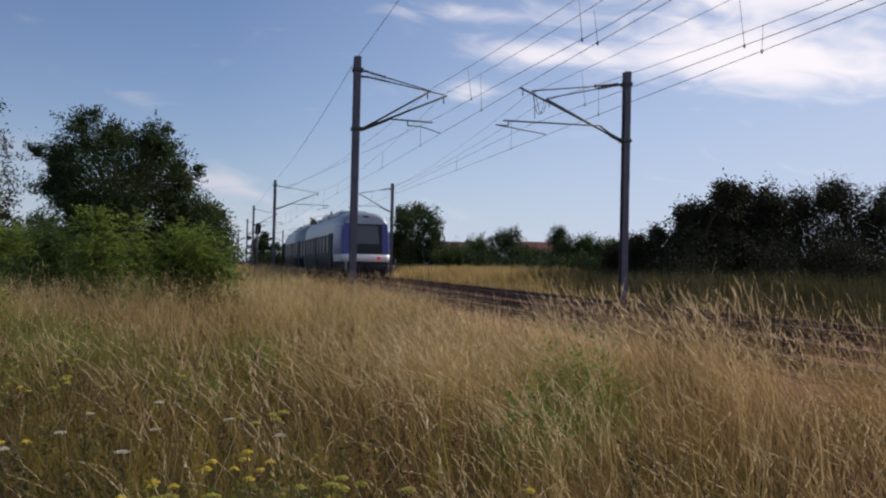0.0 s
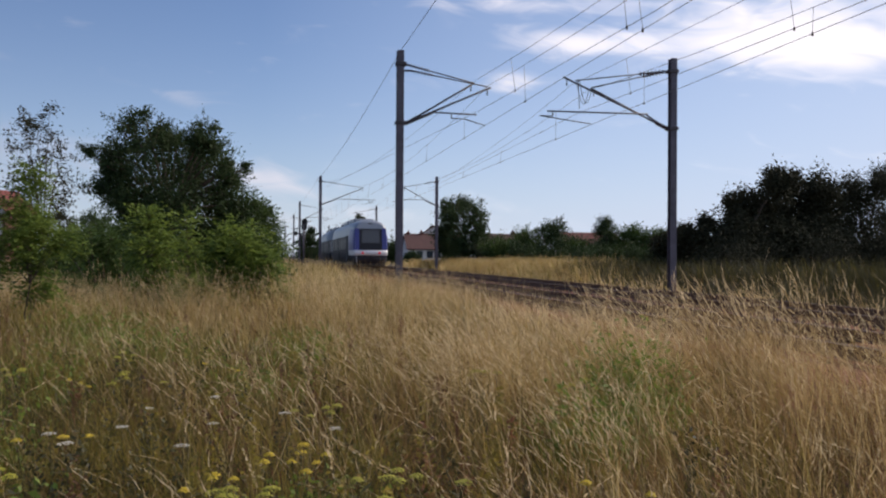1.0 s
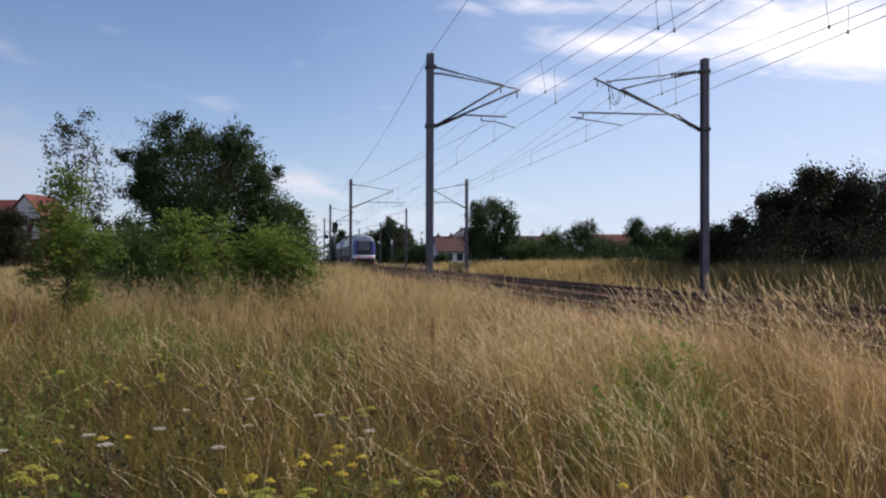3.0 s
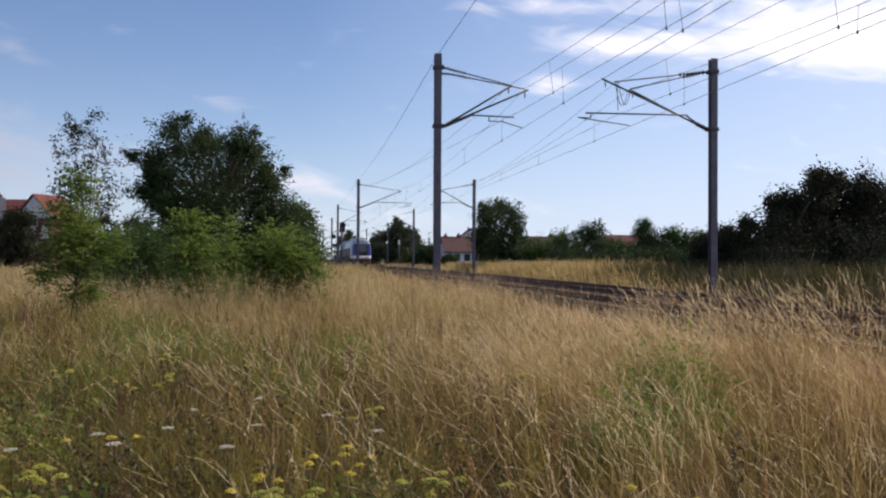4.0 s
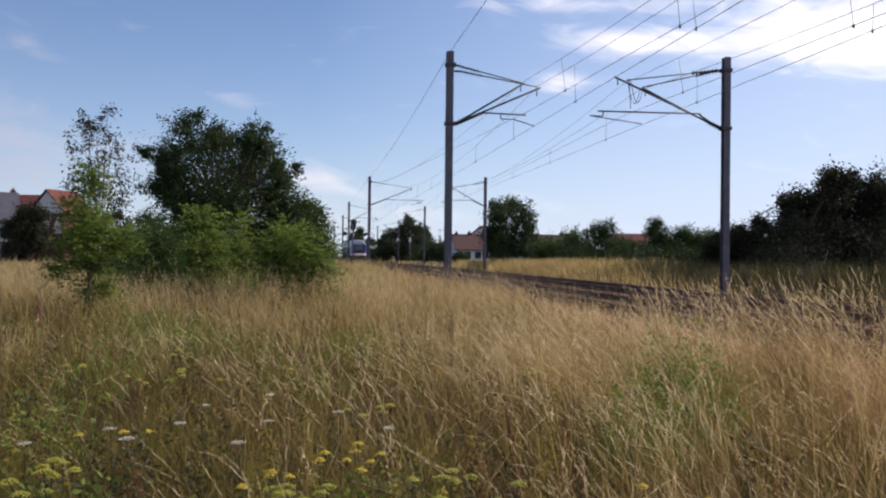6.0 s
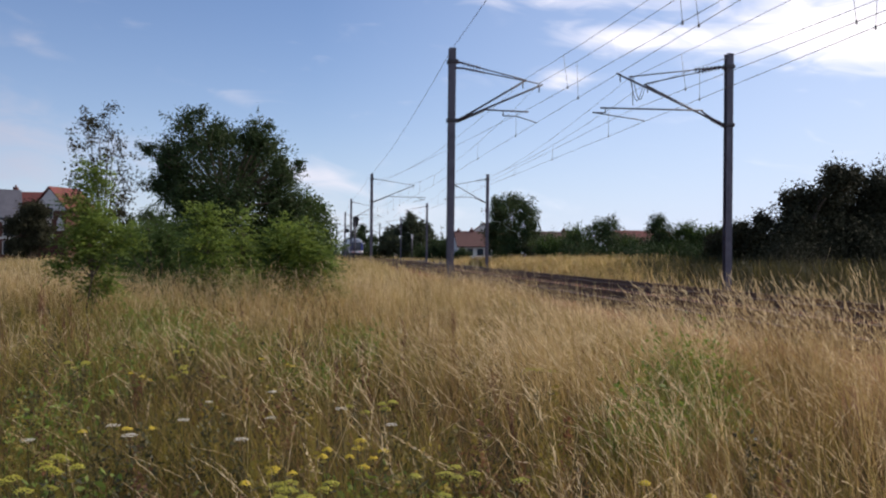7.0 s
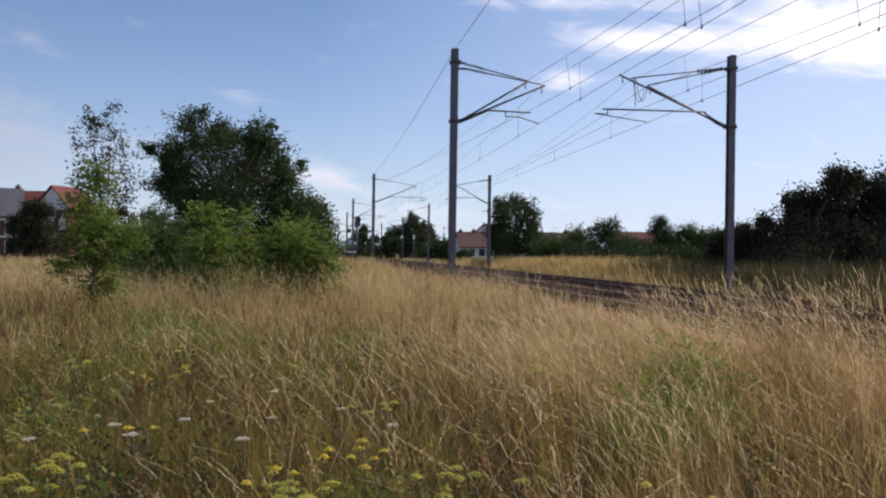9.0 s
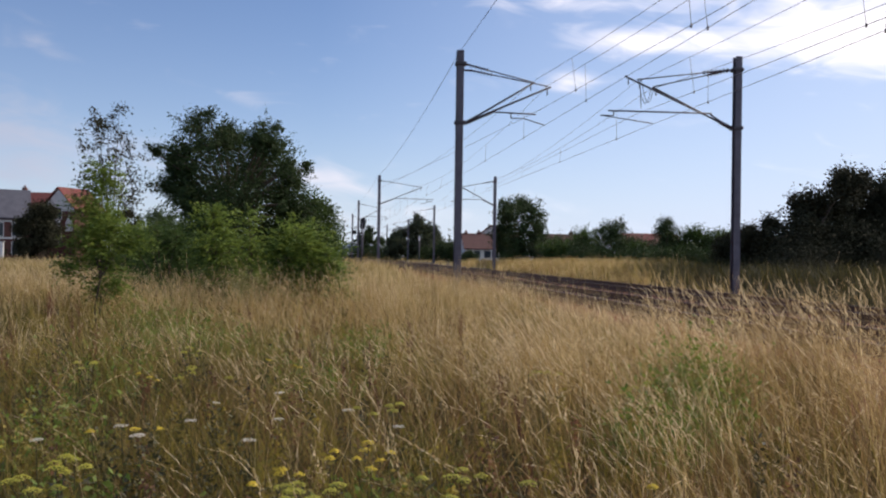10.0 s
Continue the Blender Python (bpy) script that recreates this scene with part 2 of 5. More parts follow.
def heading(y):
    """Degrees by which the track turns left of +y."""
    return math.degrees(math.atan(0.1252 + 0.00012 * max(y - 30, 0)))


def lie(x, y):
    """Height of the ground."""
    x, y = np.asarray(x, float), np.asarray(y, float)
    d = np.clip((y - 3.0) / 20.0, 0, 1)
    z = 0.25 * d * d * (3 - 2 * d) + 0.22 * np.clip((y - 35) / 50, 0, 1)
    s = np.abs(x - axis_x(y))
    right = x - axis_x(y)
    # a low bank beyond the far track
    z = z + 0.50 * np.clip((right - 5.6) / 1.8, 0, 1) * np.clip((14.0 - right) / 4.0, 0, 1) * np.clip((y - 12) / 10, 0, 1) * np.clip((95 - y) / 45, 0, 1)
    bed = np.clip((5.2 - s) / 0.8, 0, 1)
    z = z * (1 - bed) + 0.1 * bed
    return z + 0.05 * np.sin(x * 0.7 + 1.3) * np.sin(y * 0.5) * np.clip(1 - y / 120, 0, 1) * (1 - bed)


def build_ground():
    u = np.linspace(-1, 1, 181)
    xs = 12 * np.sinh(u * 6.2)
    v = np.linspace(-0.55, 1, 221)
    ys = 10 + 12 * np.sinh(v * 6.2)
    X, Y = np.meshgrid(xs, ys)
    verts = np.stack([X, Y, lie(X, Y)], -1).reshape(-1, 3)
    w = len(xs)
    i = (np.arange(len(ys) - 1)[:, None] * w + np.arange(w - 1)[None]).ravel()
    me = numpy_mesh("ground", verts, np.stack([i, i + 1, i + w + 1, i + w], 1), [SOIL])
    tagged(new("ground", me), "rough meadow soil under tall dry grass", "ground", kind="structure")


build_ground()


# ---- railway ----
def sweep(bm, profile, y0, y1, step, mats=None):
    """A profile of (s, z) points drawn along the track."""
    ys = np.arange(y0, y1 + step / 2, step)
    rows = [[bm.verts.new(on_track(float(y), s, z)) for s, z in profile] for y in ys]
    for a, b in zip(rows, rows[1:]):
        for i in range(len(profile) - 1):
            f = bm.faces.new((a[i], a[i + 1], b[i + 1], b[i]))
            if mats:
                f.material_index = mats[i]


TRACKS = (-1.8, 1.8)


def build_railway():
    bm = bmesh.new()
    sweep(bm, [(-5.2, 0.0), (-3.6, 0.40), (-0.5, 0.40), (0, 0.36), (0.5, 0.40), (3.6, 0.40), (5.2, 0.0)], -60, 420, 2)
    bed = tagged(mesh_object("ballast_bed", bm, BALLAST), "rust-brown crushed stone ballast under two railway tracks", "ballast", kind="structure")
    rng = np.random.default_rng(4)
    # loose stones on the nearer stretch
    n = 26000
    y = rng.uniform(12, 75, n) ** 1.0
    s = rng.uniform(-4.4, 4.4, n)
    P = np.stack([axis_x(y) + s, y + s * 0.13, 0.40 - np.clip(np.abs(s) - 3.6, 0, 2) * 0.25], 1)
    shape = np.array([(1, 0, 0), (-1, 0, 0), (0, 1, 0), (0, -1, 0), (0, 0, 1), (0, 0, -1)], float)
    tri = np.array([(0, 2, 4), (2, 1, 4), (1, 3, 4), (3, 0, 4)])
    size = rng.uniform(0.025, 0.055, (n, 1, 1)) * rng.uniform(0.6, 1.3, (n, 1, 3))
    jit = shape[None] + rng.normal(0, 0.25, (n, 6, 3))
    V = (P[:, None] + jit * size).reshape(-1, 3)
    F = (np.arange(n)[:, None, None] * 6 + tri[None]).reshape(-1, 3)
    ob = new("ballast_stones", numpy_mesh("ballast_stones", V, F, [BALLAST]))
    ob.parent = bed
    tagged(ob, "loose crushed stones", kind="stuff")
    for s0 in TRACKS:
        t = thing("railway_track", "railway track with rusty steel rails on dark sleepers", "railway track", "tracks", kind="structure")
        for g in (-0.7525, 0.7525):
            bm = bmesh.new()
            c = s0 + g
            sweep(bm, [(c - 0.07, 0.44), (c - 0.07, 0.452), (c - 0.012, 0.47), (c - 0.012, 0.56), (c - 0.035, 0.57), (c - 0.035, 0.595), (c - 0.03, 0.60), (c + 0.03, 0.60),
                       (c + 0.035, 0.595), (c + 0.035, 0.57), (c + 0.012, 0.56), (c + 0.012, 0.47), (c + 0.07, 0.452), (c + 0.07, 0.44)], -60, 420, 3,
                  [0] * 6 + [1] + [0] * 6)
            part("rail", bm, [RAIL, RAILTOP], t, "rusty rail with a polished running surface")
        me = None
        for k in range(150):
            yy = 12 + 0.6 * k
            if me is None:
                bm = boxed(-1.3, 1.3, -0.12, 0.12, -0.15, 0.0, bevel=0.015)
                me = bpy.data.meshes.new("sleeper")
                bm.to_mesh(me)
                bm.free()
                me.materials.append(SLEEPER)
            ob = new("sleeper", me)
            ob.parent = t
            ob.matrix_basis = Matrix.Translation(on_track(yy, s0, 0.438)) @ pose(0, 0, 0, 0, 0, heading(yy))
        bm = bmesh.new()
        for k in range(150, 420):
            yy = 12 + 0.6 * k
            m = Matrix.Translation(on_track(yy, s0, 0.36)) @ pose(0, 0, 0, 0, 0, heading(yy)) @ Matrix.Diagonal((2.6, 0.24, 0.15, 1))
            bmesh.ops.create_cube(bm, size=1, matrix=m)
        tagged(part("sleepers", bm, SLEEPER, t), kind="stuff")


build_railway()


# ---- overhead line ----
MAST_TOP = RAIL_Z + 7.9
# (x, y) of the masts of the near and of the far row
MASTS_L = ((0.48, 29.7), (-5.65, 76.8), (-10.9, 112.8), (-15.5, 150.0), (-22.6, 200.0), (-30.0, 250.0))
MASTS_R = ((9.95, 30.0), (4.41, 76.2), (-1.28, 121.0), (-6.7, 167.6), (-12.8, 200.0), (-20.2, 250.0))
S_MAST = 4.72


def insulator(bm, a, b, n=7):
    """A rod with a row of sheds."""
    a, b = Vector(a), Vector(b)
    rod(bm, a, b, 0.025)
    for i in range(n):
        c = a.lerp(b, (i + 0.5) / n)
        d = (b - a).normalized() * 0.012
        rod(bm, c - d, c + d, 0.075, 0.045, n=8)


def build_mast(x, y, side, base_z, double):
    """side -1: near row, arms to the right; +1: far row, arms to the left. x in the mast's space runs towards the track."""
    p = Vector((x, y, base_z))
    turn = heading(y) + (180 if side > 0 else 0)
    t = thing("catenary_mast", "grey galvanised steel catenary mast with bracket arms beside the track", "catenary mast", "catenary masts",
              m=Matrix.Translation(p) @ pose(0, 0, 0, 0, 0, turn))
    top = MAST_TOP - base_z
    r0 = RAIL_Z - base_z
    bm = bmesh.new()
    w, th = 0.118, 0.022
    box(bm, -w, w, -w, -w + th, 0, top, 0.003)
    box(bm, -w, w, w - th, w, 0, top, 0.003)
    box(bm, -0.009, 0.009, -w + th, w - th, 0, top)
    part("column", bm, STEEL, t)
    part("plinth", boxed(-0.3, 0.3, -0.3, 0.3, -0.3, 0.12, 0.03), CONCRETE, t, "weathered concrete footing")
    for z in (7.45, 5.46):
        part("clamp", boxed(-0.16, 0.20, -0.16, 0.16, r0 + z - 0.06, r0 + z + 0.06, bevel=0.01), TUBE, t)
    part("stay_lug", boxed(-0.02, 0.34, -0.03, 0.03, r0 + 7.40, r0 + 7.46), TUBE, t)
    part("feeder_bracket", rods(((0.0, 0, r0 + 7.6), (0.0, 0, r0 + 7.88)), r=0.03), TUBE, t)

    def arm(dy, tip, reach, reg0, reg1, steady0, steady1, stay_end, foot=7.43):
        a = new("bracket_arm")
        a.empty_display_size = 0.1
        a.parent = t
        z = lambda h: r0 + h
        bm = bmesh.new()
        rod(bm, (0.2, dy * 0.3, z(5.46)), (reach, dy, z(tip)), 0.033, n=8)
        if reg1:
            rod(bm, (0.2, dy * 0.3, z(5.42)), (reg0 + 0.05, dy, z(reg1[1])), 0.03, n=8)
        part("strut", bm, TUBE, a)
        bm = bmesh.new()
        insulator(bm, (0.32, dy * 0.3, z(foot)), (0.32 + (stay_end[0] - 0.32) * 0.3, dy * 0.5, z(foot + (stay_end[1] - foot) * 0.3)))
        part("insulator", bm, INSUL, a, "dark glazed insulator")
        bm = bmesh.new()
        insulator(bm, (0.22, dy * 0.3, z(5.47)), (0.62, dy * 0.4, z(5.47 + (tip - 5.47) * 0.42 / reach)), 6)
        part("insulator", bm, INSUL, a, "dark glazed insulator")
        part("stay", rods(((0.3 + (stay_end[0] - 0.3) * 0.3, dy * 0.5, z(foot + (stay_end[1] - foot) * 0.3)), (stay_end[0], dy, z(stay_end[1]))), r=0.022), TUBE, a)
        part("dropper_hanger", rods(((reach - 0.12, dy, z(tip - 0.05)), (reach - 0.12, dy, z(tip - 0.28))), r=0.02), TUBE, a)
        if not reg1:
            return
        bm = bmesh.new()
        rod(bm, (reg0, dy, z(reg1[1] + 0.03)), (reg1[0], dy, z(reg1[1])), 0.028)
        rod(bm, (steady0[0], dy, z(steady0[1])), (steady0[0], dy, z(reg1[1])), 0.02)
        part("registration_tube", bm, TUBE, a)
        part("steady_arm", rods(((steady0[0], dy, z(steady0[1])), (steady0[0] + 0.45, dy, z(steady0[1]))), ((steady0[0] + 0.45, dy, z(steady0[1])), (steady1[0], dy, z(steady1[1]))), r=0.018), TUBE, a)

    if side < 0 and double:
        arm(0.15, 6.95, 2.60, 1.1, (2.68, 5.86), (1.8, 5.70), (2.97, 5.50), (2.58, 6.95))
        arm(-0.15, 6.76, 3.10, 0, None, None, None, (3.0, 6.78), foot=7.24)
        part("stay_lug", boxed(-0.02, 0.34, -0.03, 0.03, r0 + 7.21, r0 + 7.27), TUBE, t)
    elif double:
        arm(0.15, 7.05, 4.02, 0.98, (4.58, 5.88), (4.4, 5.72), (3.05, 5.50), (3.6, 6.95))
        arm(-0.15, 6.78, 2.95, 0, None, None, None, (2.9, 6.80))
        # a slack jumper hangs between the two arms
        bm = bmesh.new()
        pts = [Vector((3.45 - 0.55 * f, 0.15 - 0.3 * f, r0 + 6.98 - 0.18 * f - 2.6 * f * (1 - f))) for f in [i / 12 for i in range(13)]]
        path_tube(bm, pts, 0.014)
        path_tube(bm, [p + Vector((0.1, 0, -0.04)) for p in pts], 0.014)
        part("jumper", bm, TUBE, t, "slack jumper cable")
        part("hanger", rods(((3.5, 0.15, r0 + 7.0), (3.45, 0.15, r0 + 6.0)), r=0.012), TUBE, t)
    elif side < 0 and y < 100:
        arm(0, 6.95, 3.75, 1.3, (4.75, 5.90), (4.2, 5.72), (3.6, 5.50), (3.7, 6.95))
    else:
        arm(0, 6.95, 2.95, 1.1, (3.6, 5.86), (3.4, 5.70), (2.92, 5.50), (2.9, 6.95))
    return t


for k, (xx, yy) in enumerate(MASTS_L):
    build_mast(xx, yy, -1, 0.25, k == 0)
for k, (xx, yy) in enumerate(MASTS_R):
    build_mast(xx, yy, 1, 0.25, k == 0)


def build_wires():
    def sagging(supports, sag, n=16):
        """Supports: (y, s, height over the rail) in order; the wire sags between them."""
        pts = []
        for (y0, s0, z0), (y1, s1, z1) in zip(supports, supports[1:]):
            g = sag * min(1.0, (y1 - y0) / 47.0) ** 2
            for i in range(n):
                f = i / n
                pts.append(on_track(y0 + (y1 - y0) * f, s0 + (s1 - s0) * f, RAIL_Z + z0 + (z1 - z0) * f - 4 * g * f * (1 - f)))
        y, s, z = supports[-1]
        return pts + [on_track(y, s, RAIL_Z + z)]

    def wire(name, label, pts, r):
        bm = bmesh.new()
        path_tube(bm, pts, r)
        return tagged(mesh_object(name, bm, WIRE), label, "overhead wire", "overhead wires")

    def line(mess, cont, sag, reach=130):
        a, b = sagging(mess, sag), sagging(cont, 0.02)
        m = wire("messenger_wire", "thin dark messenger wire sagging between the masts", a, 0.0075)
        wire("contact_wire", "thin dark contact wire above the track", b, 0.008)

        def height(pts, y):
            for p, q in zip(pts, pts[1:]):
                if p.y <= y <= q.y:
                    return p.lerp(q, (y - p.y) / (q.y - p.y))

        y = 0.8
        while y < reach:
            p, q = height(a, y), height(b, y)
            if p and q and p.z - q.z > 0.25:
                bm = bmesh.new()
                rod(bm, p, q, 0.006, n=4)
                rod(bm, q - Vector((0, 0, 0.05)), q + Vector((0, 0, 0.03)), 0.022, n=5)
                part("dropper", bm, WIRE, m, "thin vertical dropper")
            y += 8.2

    row_l = [(76.8, -1.77), (112.8, -1.77), (150, -1.77), (200, -1.77), (250, -1.77)]
    row_r = [(76.2, 1.77), (121, 1.77), (167.6, 1.77), (200, 1.77), (250, 1.77)]

    def onward(row, z, st=0.0):
        return [(y, s + (st if i % 2 else -st), z) for i, (y, s) in enumerate(row)]

    # near track: one section ends at the second mast, the other runs on
    line([(-17, -1.9, 6.9), (30, -2.15, 6.98), (77, -4.5, 7.3)], [(-17, -2.0, 5.5), (16, -2.0, 5.5), (24, -2.0, 5.76), (30, -2.0, 5.96), (77, -4.5, 6.9)], 0.72, 30)
    line([(-17, -1.9, 6.9), (30, -1.73, 6.80)] + onward(row_l, 6.95), [(-17, -1.6, 5.5), (30, -1.71, 5.52)] + onward(row_l, 5.5, 0.15), 0.75)
    # far track, the same
    line([(-17, 1.3, 6.9), (30, 1.25, 6.96), (77, 4.5, 7.3)], [(-17, 1.4, 5.5), (15, 1.4, 5.55), (30, 1.38, 5.93), (77, 4.5, 6.9)], 0.40, 30)
    line([(-17, 1.8, 6.6), (30, 1.79, 6.76)] + onward(row_r, 6.95), [(-17, 1.7, 5.5), (30, 1.8, 5.53)] + onward(row_r, 5.5, 0.15), 0.85)
    wire("feeder_wire", "thin dark return wire along the tops of the masts", sagging([(-17, -4.74, 7.8), (30.3, -4.74, 7.86), (77.4, -4.98, 7.75), (113.4, -5.2, 7.75), (150.6, -5.0, 7.75), (200.6, -5.0, 7.75)], 0.35), 0.010)


build_wires()


# ---- trees and bushes ----
def leaf_mesh(rng, P, size, droop=0.3, way=None, flat=0.0):
    """One pointed leaf at each place, turned at random or along the given way."""
    n = len(P)
    d = rng.normal(0, 1, (n, 3)) if way is None else way + rng.normal(0, 0.25, (n, 3))
    d[:, 2] -= droop
    d /= np.linalg.norm(d, axis=1)[:, None]
    e = np.cross(d, rng.normal(0, 1, (n, 3)) * (1 - flat) + np.array((0, 0, 3.0 * flat)))
    e /= np.linalg.norm(e, axis=1)[:, None]
    L = (size * rng.uniform(0.6, 1.35, n))[:, None]
    V = np.stack([P, P + d * L * 0.5 + e * L * 0.27, P + d * L, P + d * L * 0.5 - e * L * 0.27], 1).reshape(-1, 3)
    return V, np.arange(n)[:, None] * 4 + np.arange(4)[None]


def round_lobes(rng, height, width, n, low=0.1):
    """A loose heap of lobes: (offset, height, radius)."""
    out = []
    for i in range(n):
        f = (i + 0.5) / n
        r = width * rng.uniform(0.16, 0.30)
        half = width / 2 * (1 - 0.55 * max(0, f - 0.35)) - r * 0.7
        out.append((half * rng.uniform(-1, 1), min(height * (low + (1 - low) * f), height - r * rng.uniform(0.7, 1.0)), r))
    return out


def plant(name, label, category, x, y, lobes, leaves, size, mat, seed, trunk=True, group="", deep=0.8, pinnate=False, ragged=1.12, airy=0.0, stem=1.0, sprays=0):
    """A plant whose crown is made of lobes (offset across, height above the sea of grass, radius); limbs run to the lobes,
    and leaves hang in clumps about the twig ends. airy: share of bare room in the lobes."""
    rng = np.random.default_rng(seed)
    z0 = float(lie(x, y))
    t = thing(name, label, category, group, m=Matrix.Translation((x, y, z0)))
    wide = max(abs(a) + r for a, _, r in lobes)
    top = max(z + r for _, z, r in lobes) - z0
    C = np.array([(a, rng.uniform(-1, 1) * deep * math.sqrt(max(0.05, wide * wide - a * a)) * 0.7, z - z0) for a, z, _ in lobes])
    R = np.array([max(0.09, r - 0.13) if pinnate else r for _, _, r in lobes])
    C[:, 2] = np.maximum(C[:, 2], R * 0.6)
    k = max(30, leaves // (14 if pinnate or airy else 40))
    which = rng.choice(len(R), k, p=R ** 1.5 / (R ** 1.5).sum())
    d = rng.normal(0, 1, (k, 3))
    d[:, 2] += 0.2
    d /= np.linalg.norm(d, axis=1)[:, None]
    G = C[which] + d * (R[which] * rng.uniform(0.15 + 0.4 * airy, 1.0, k) ** 0.6 * np.where(rng.uniform(0, 1, k) < (0.3 if pinnate else 0.22), ragged * (1.35 if pinnate else 1.16), 0.96))[:, None]
    G[:, 2] = np.maximum(G[:, 2], 0.1)
    if pinnate:
        # feathery leaves: leaflets in a row along a drooping rib
        ribs = leaves // 11
        w = rng.integers(0, k, ribs)
        A = G[w] + rng.normal(0, 0.05, (ribs, 3))
        way = d[w] + rng.normal(0, 0.45, (ribs, 3))
        way[:, 2] = way[:, 2] * 0.6 + 0.05
        way /= np.linalg.norm(way, axis=1)[:, None]
        f = np.linspace(0, 1, 11)[None, :, None]
        P = (A[:, None] + way[:, None] * f * size * 4.8 - np.array((0, 0, 1.0)) * f ** 2 * size * 0.8).reshape(-1, 3)
        side = np.cross(way, np.array((0, 0, 1.0)))
        side /= np.maximum(np.linalg.norm(side, axis=1), 1e-3)[:, None]
        s = (side[:, None] * np.where(np.arange(11) % 2, 1.0, -1.0)[None, :, None] + way[:, None] * 0.3).reshape(-1, 3)
        V, F = leaf_mesh(rng, P, size, 0.1, s, 0.35)
    else:
        w = rng.integers(0, k, leaves)
        spread = np.minimum(R[which], 0.9) * 0.34
        P = G[w] + np.clip(rng.normal(0, 1, (leaves, 3)), -1.5, 1.5) * (spread * rng.uniform(0.45, 0.95, k))[w][:, None] + d[w] * (rng.uniform(-1.2, 0.7, leaves) * spread[w])[:, None]
        if sprays:
            # leafy twigs that stick out of the crown
            sw = rng.choice(len(R), sprays, p=R / R.sum())
            sd = rng.normal(0, 1, (sprays, 3))
            sd[:, 2] += 0.45
            sd /= np.linalg.norm(sd, axis=1)[:, None]
            S0 = C[sw] + sd * (R[sw] * 0.75)[:, None]
            bend = sd + rng.normal(0, 0.35, (sprays, 3)) + np.array((0, 0, 0.25))
            S1 = S0 + bend * (np.minimum(R[sw], 1.2) * rng.uniform(0.25, 0.75, sprays))[:, None]
            per = 26
            f = rng.uniform(0, 1, (sprays, per, 1)) ** 0.8
            Q = S0[:, None] * (1 - f) + S1[:, None] * f + rng.normal(0, 1, (sprays, per, 3)) * size * (1.5 - f)
            P = np.concatenate([P, Q.reshape(-1, 3)])
        P[:, 2] = np.maximum(P[:, 2], 0.05)
        V, F = leaf_mesh(rng, P, size)
    crown = new("crown", numpy_mesh("crown", V, F, [mat]))
    crown.parent = t
    tagged(crown, kind="stuff")
    bm = bmesh.new()
    base = max(0.018, top * 0.02) * stem
    fork = Vector((0, 0, top * 0.35))
    if trunk:
        a, b = Vector((0, 0, -0.1)), Vector((rng.normal() * 0.02 * top, 0, top * 0.18))
        rod(bm, a, b, base, base * 0.85, n=8)
        rod(bm, b, fork, base * 0.85, base * 0.6, n=8)
    for c in C:
        a = fork if trunk and c[2] > fork.z else Vector((rng.normal() * 0.1 * wide, rng.normal() * 0.1 * wide, -0.05)) if not trunk else Vector((0, 0, top * 0.15))
        mid = a.lerp(Vector(c), 0.5) + Vector((0, 0, 0.06 * top))
        rod(bm, a, mid, base * 0.5, base * 0.35, n=5, caps=False)
        rod(bm, mid, c, base * 0.35, base * 0.15, n=5, caps=False)
    for i in range(min(k, 220)):
        rod(bm, C[which[i]], G[i], base * 0.12, base * 0.05, n=3, caps=False)
    if sprays and not pinnate:
        for a, b in zip(S0, S1):
            rod(bm, a, b, base * 0.06, base * 0.02, n=3, caps=False)
    part("trunk", bm, BARK, t)
    return t


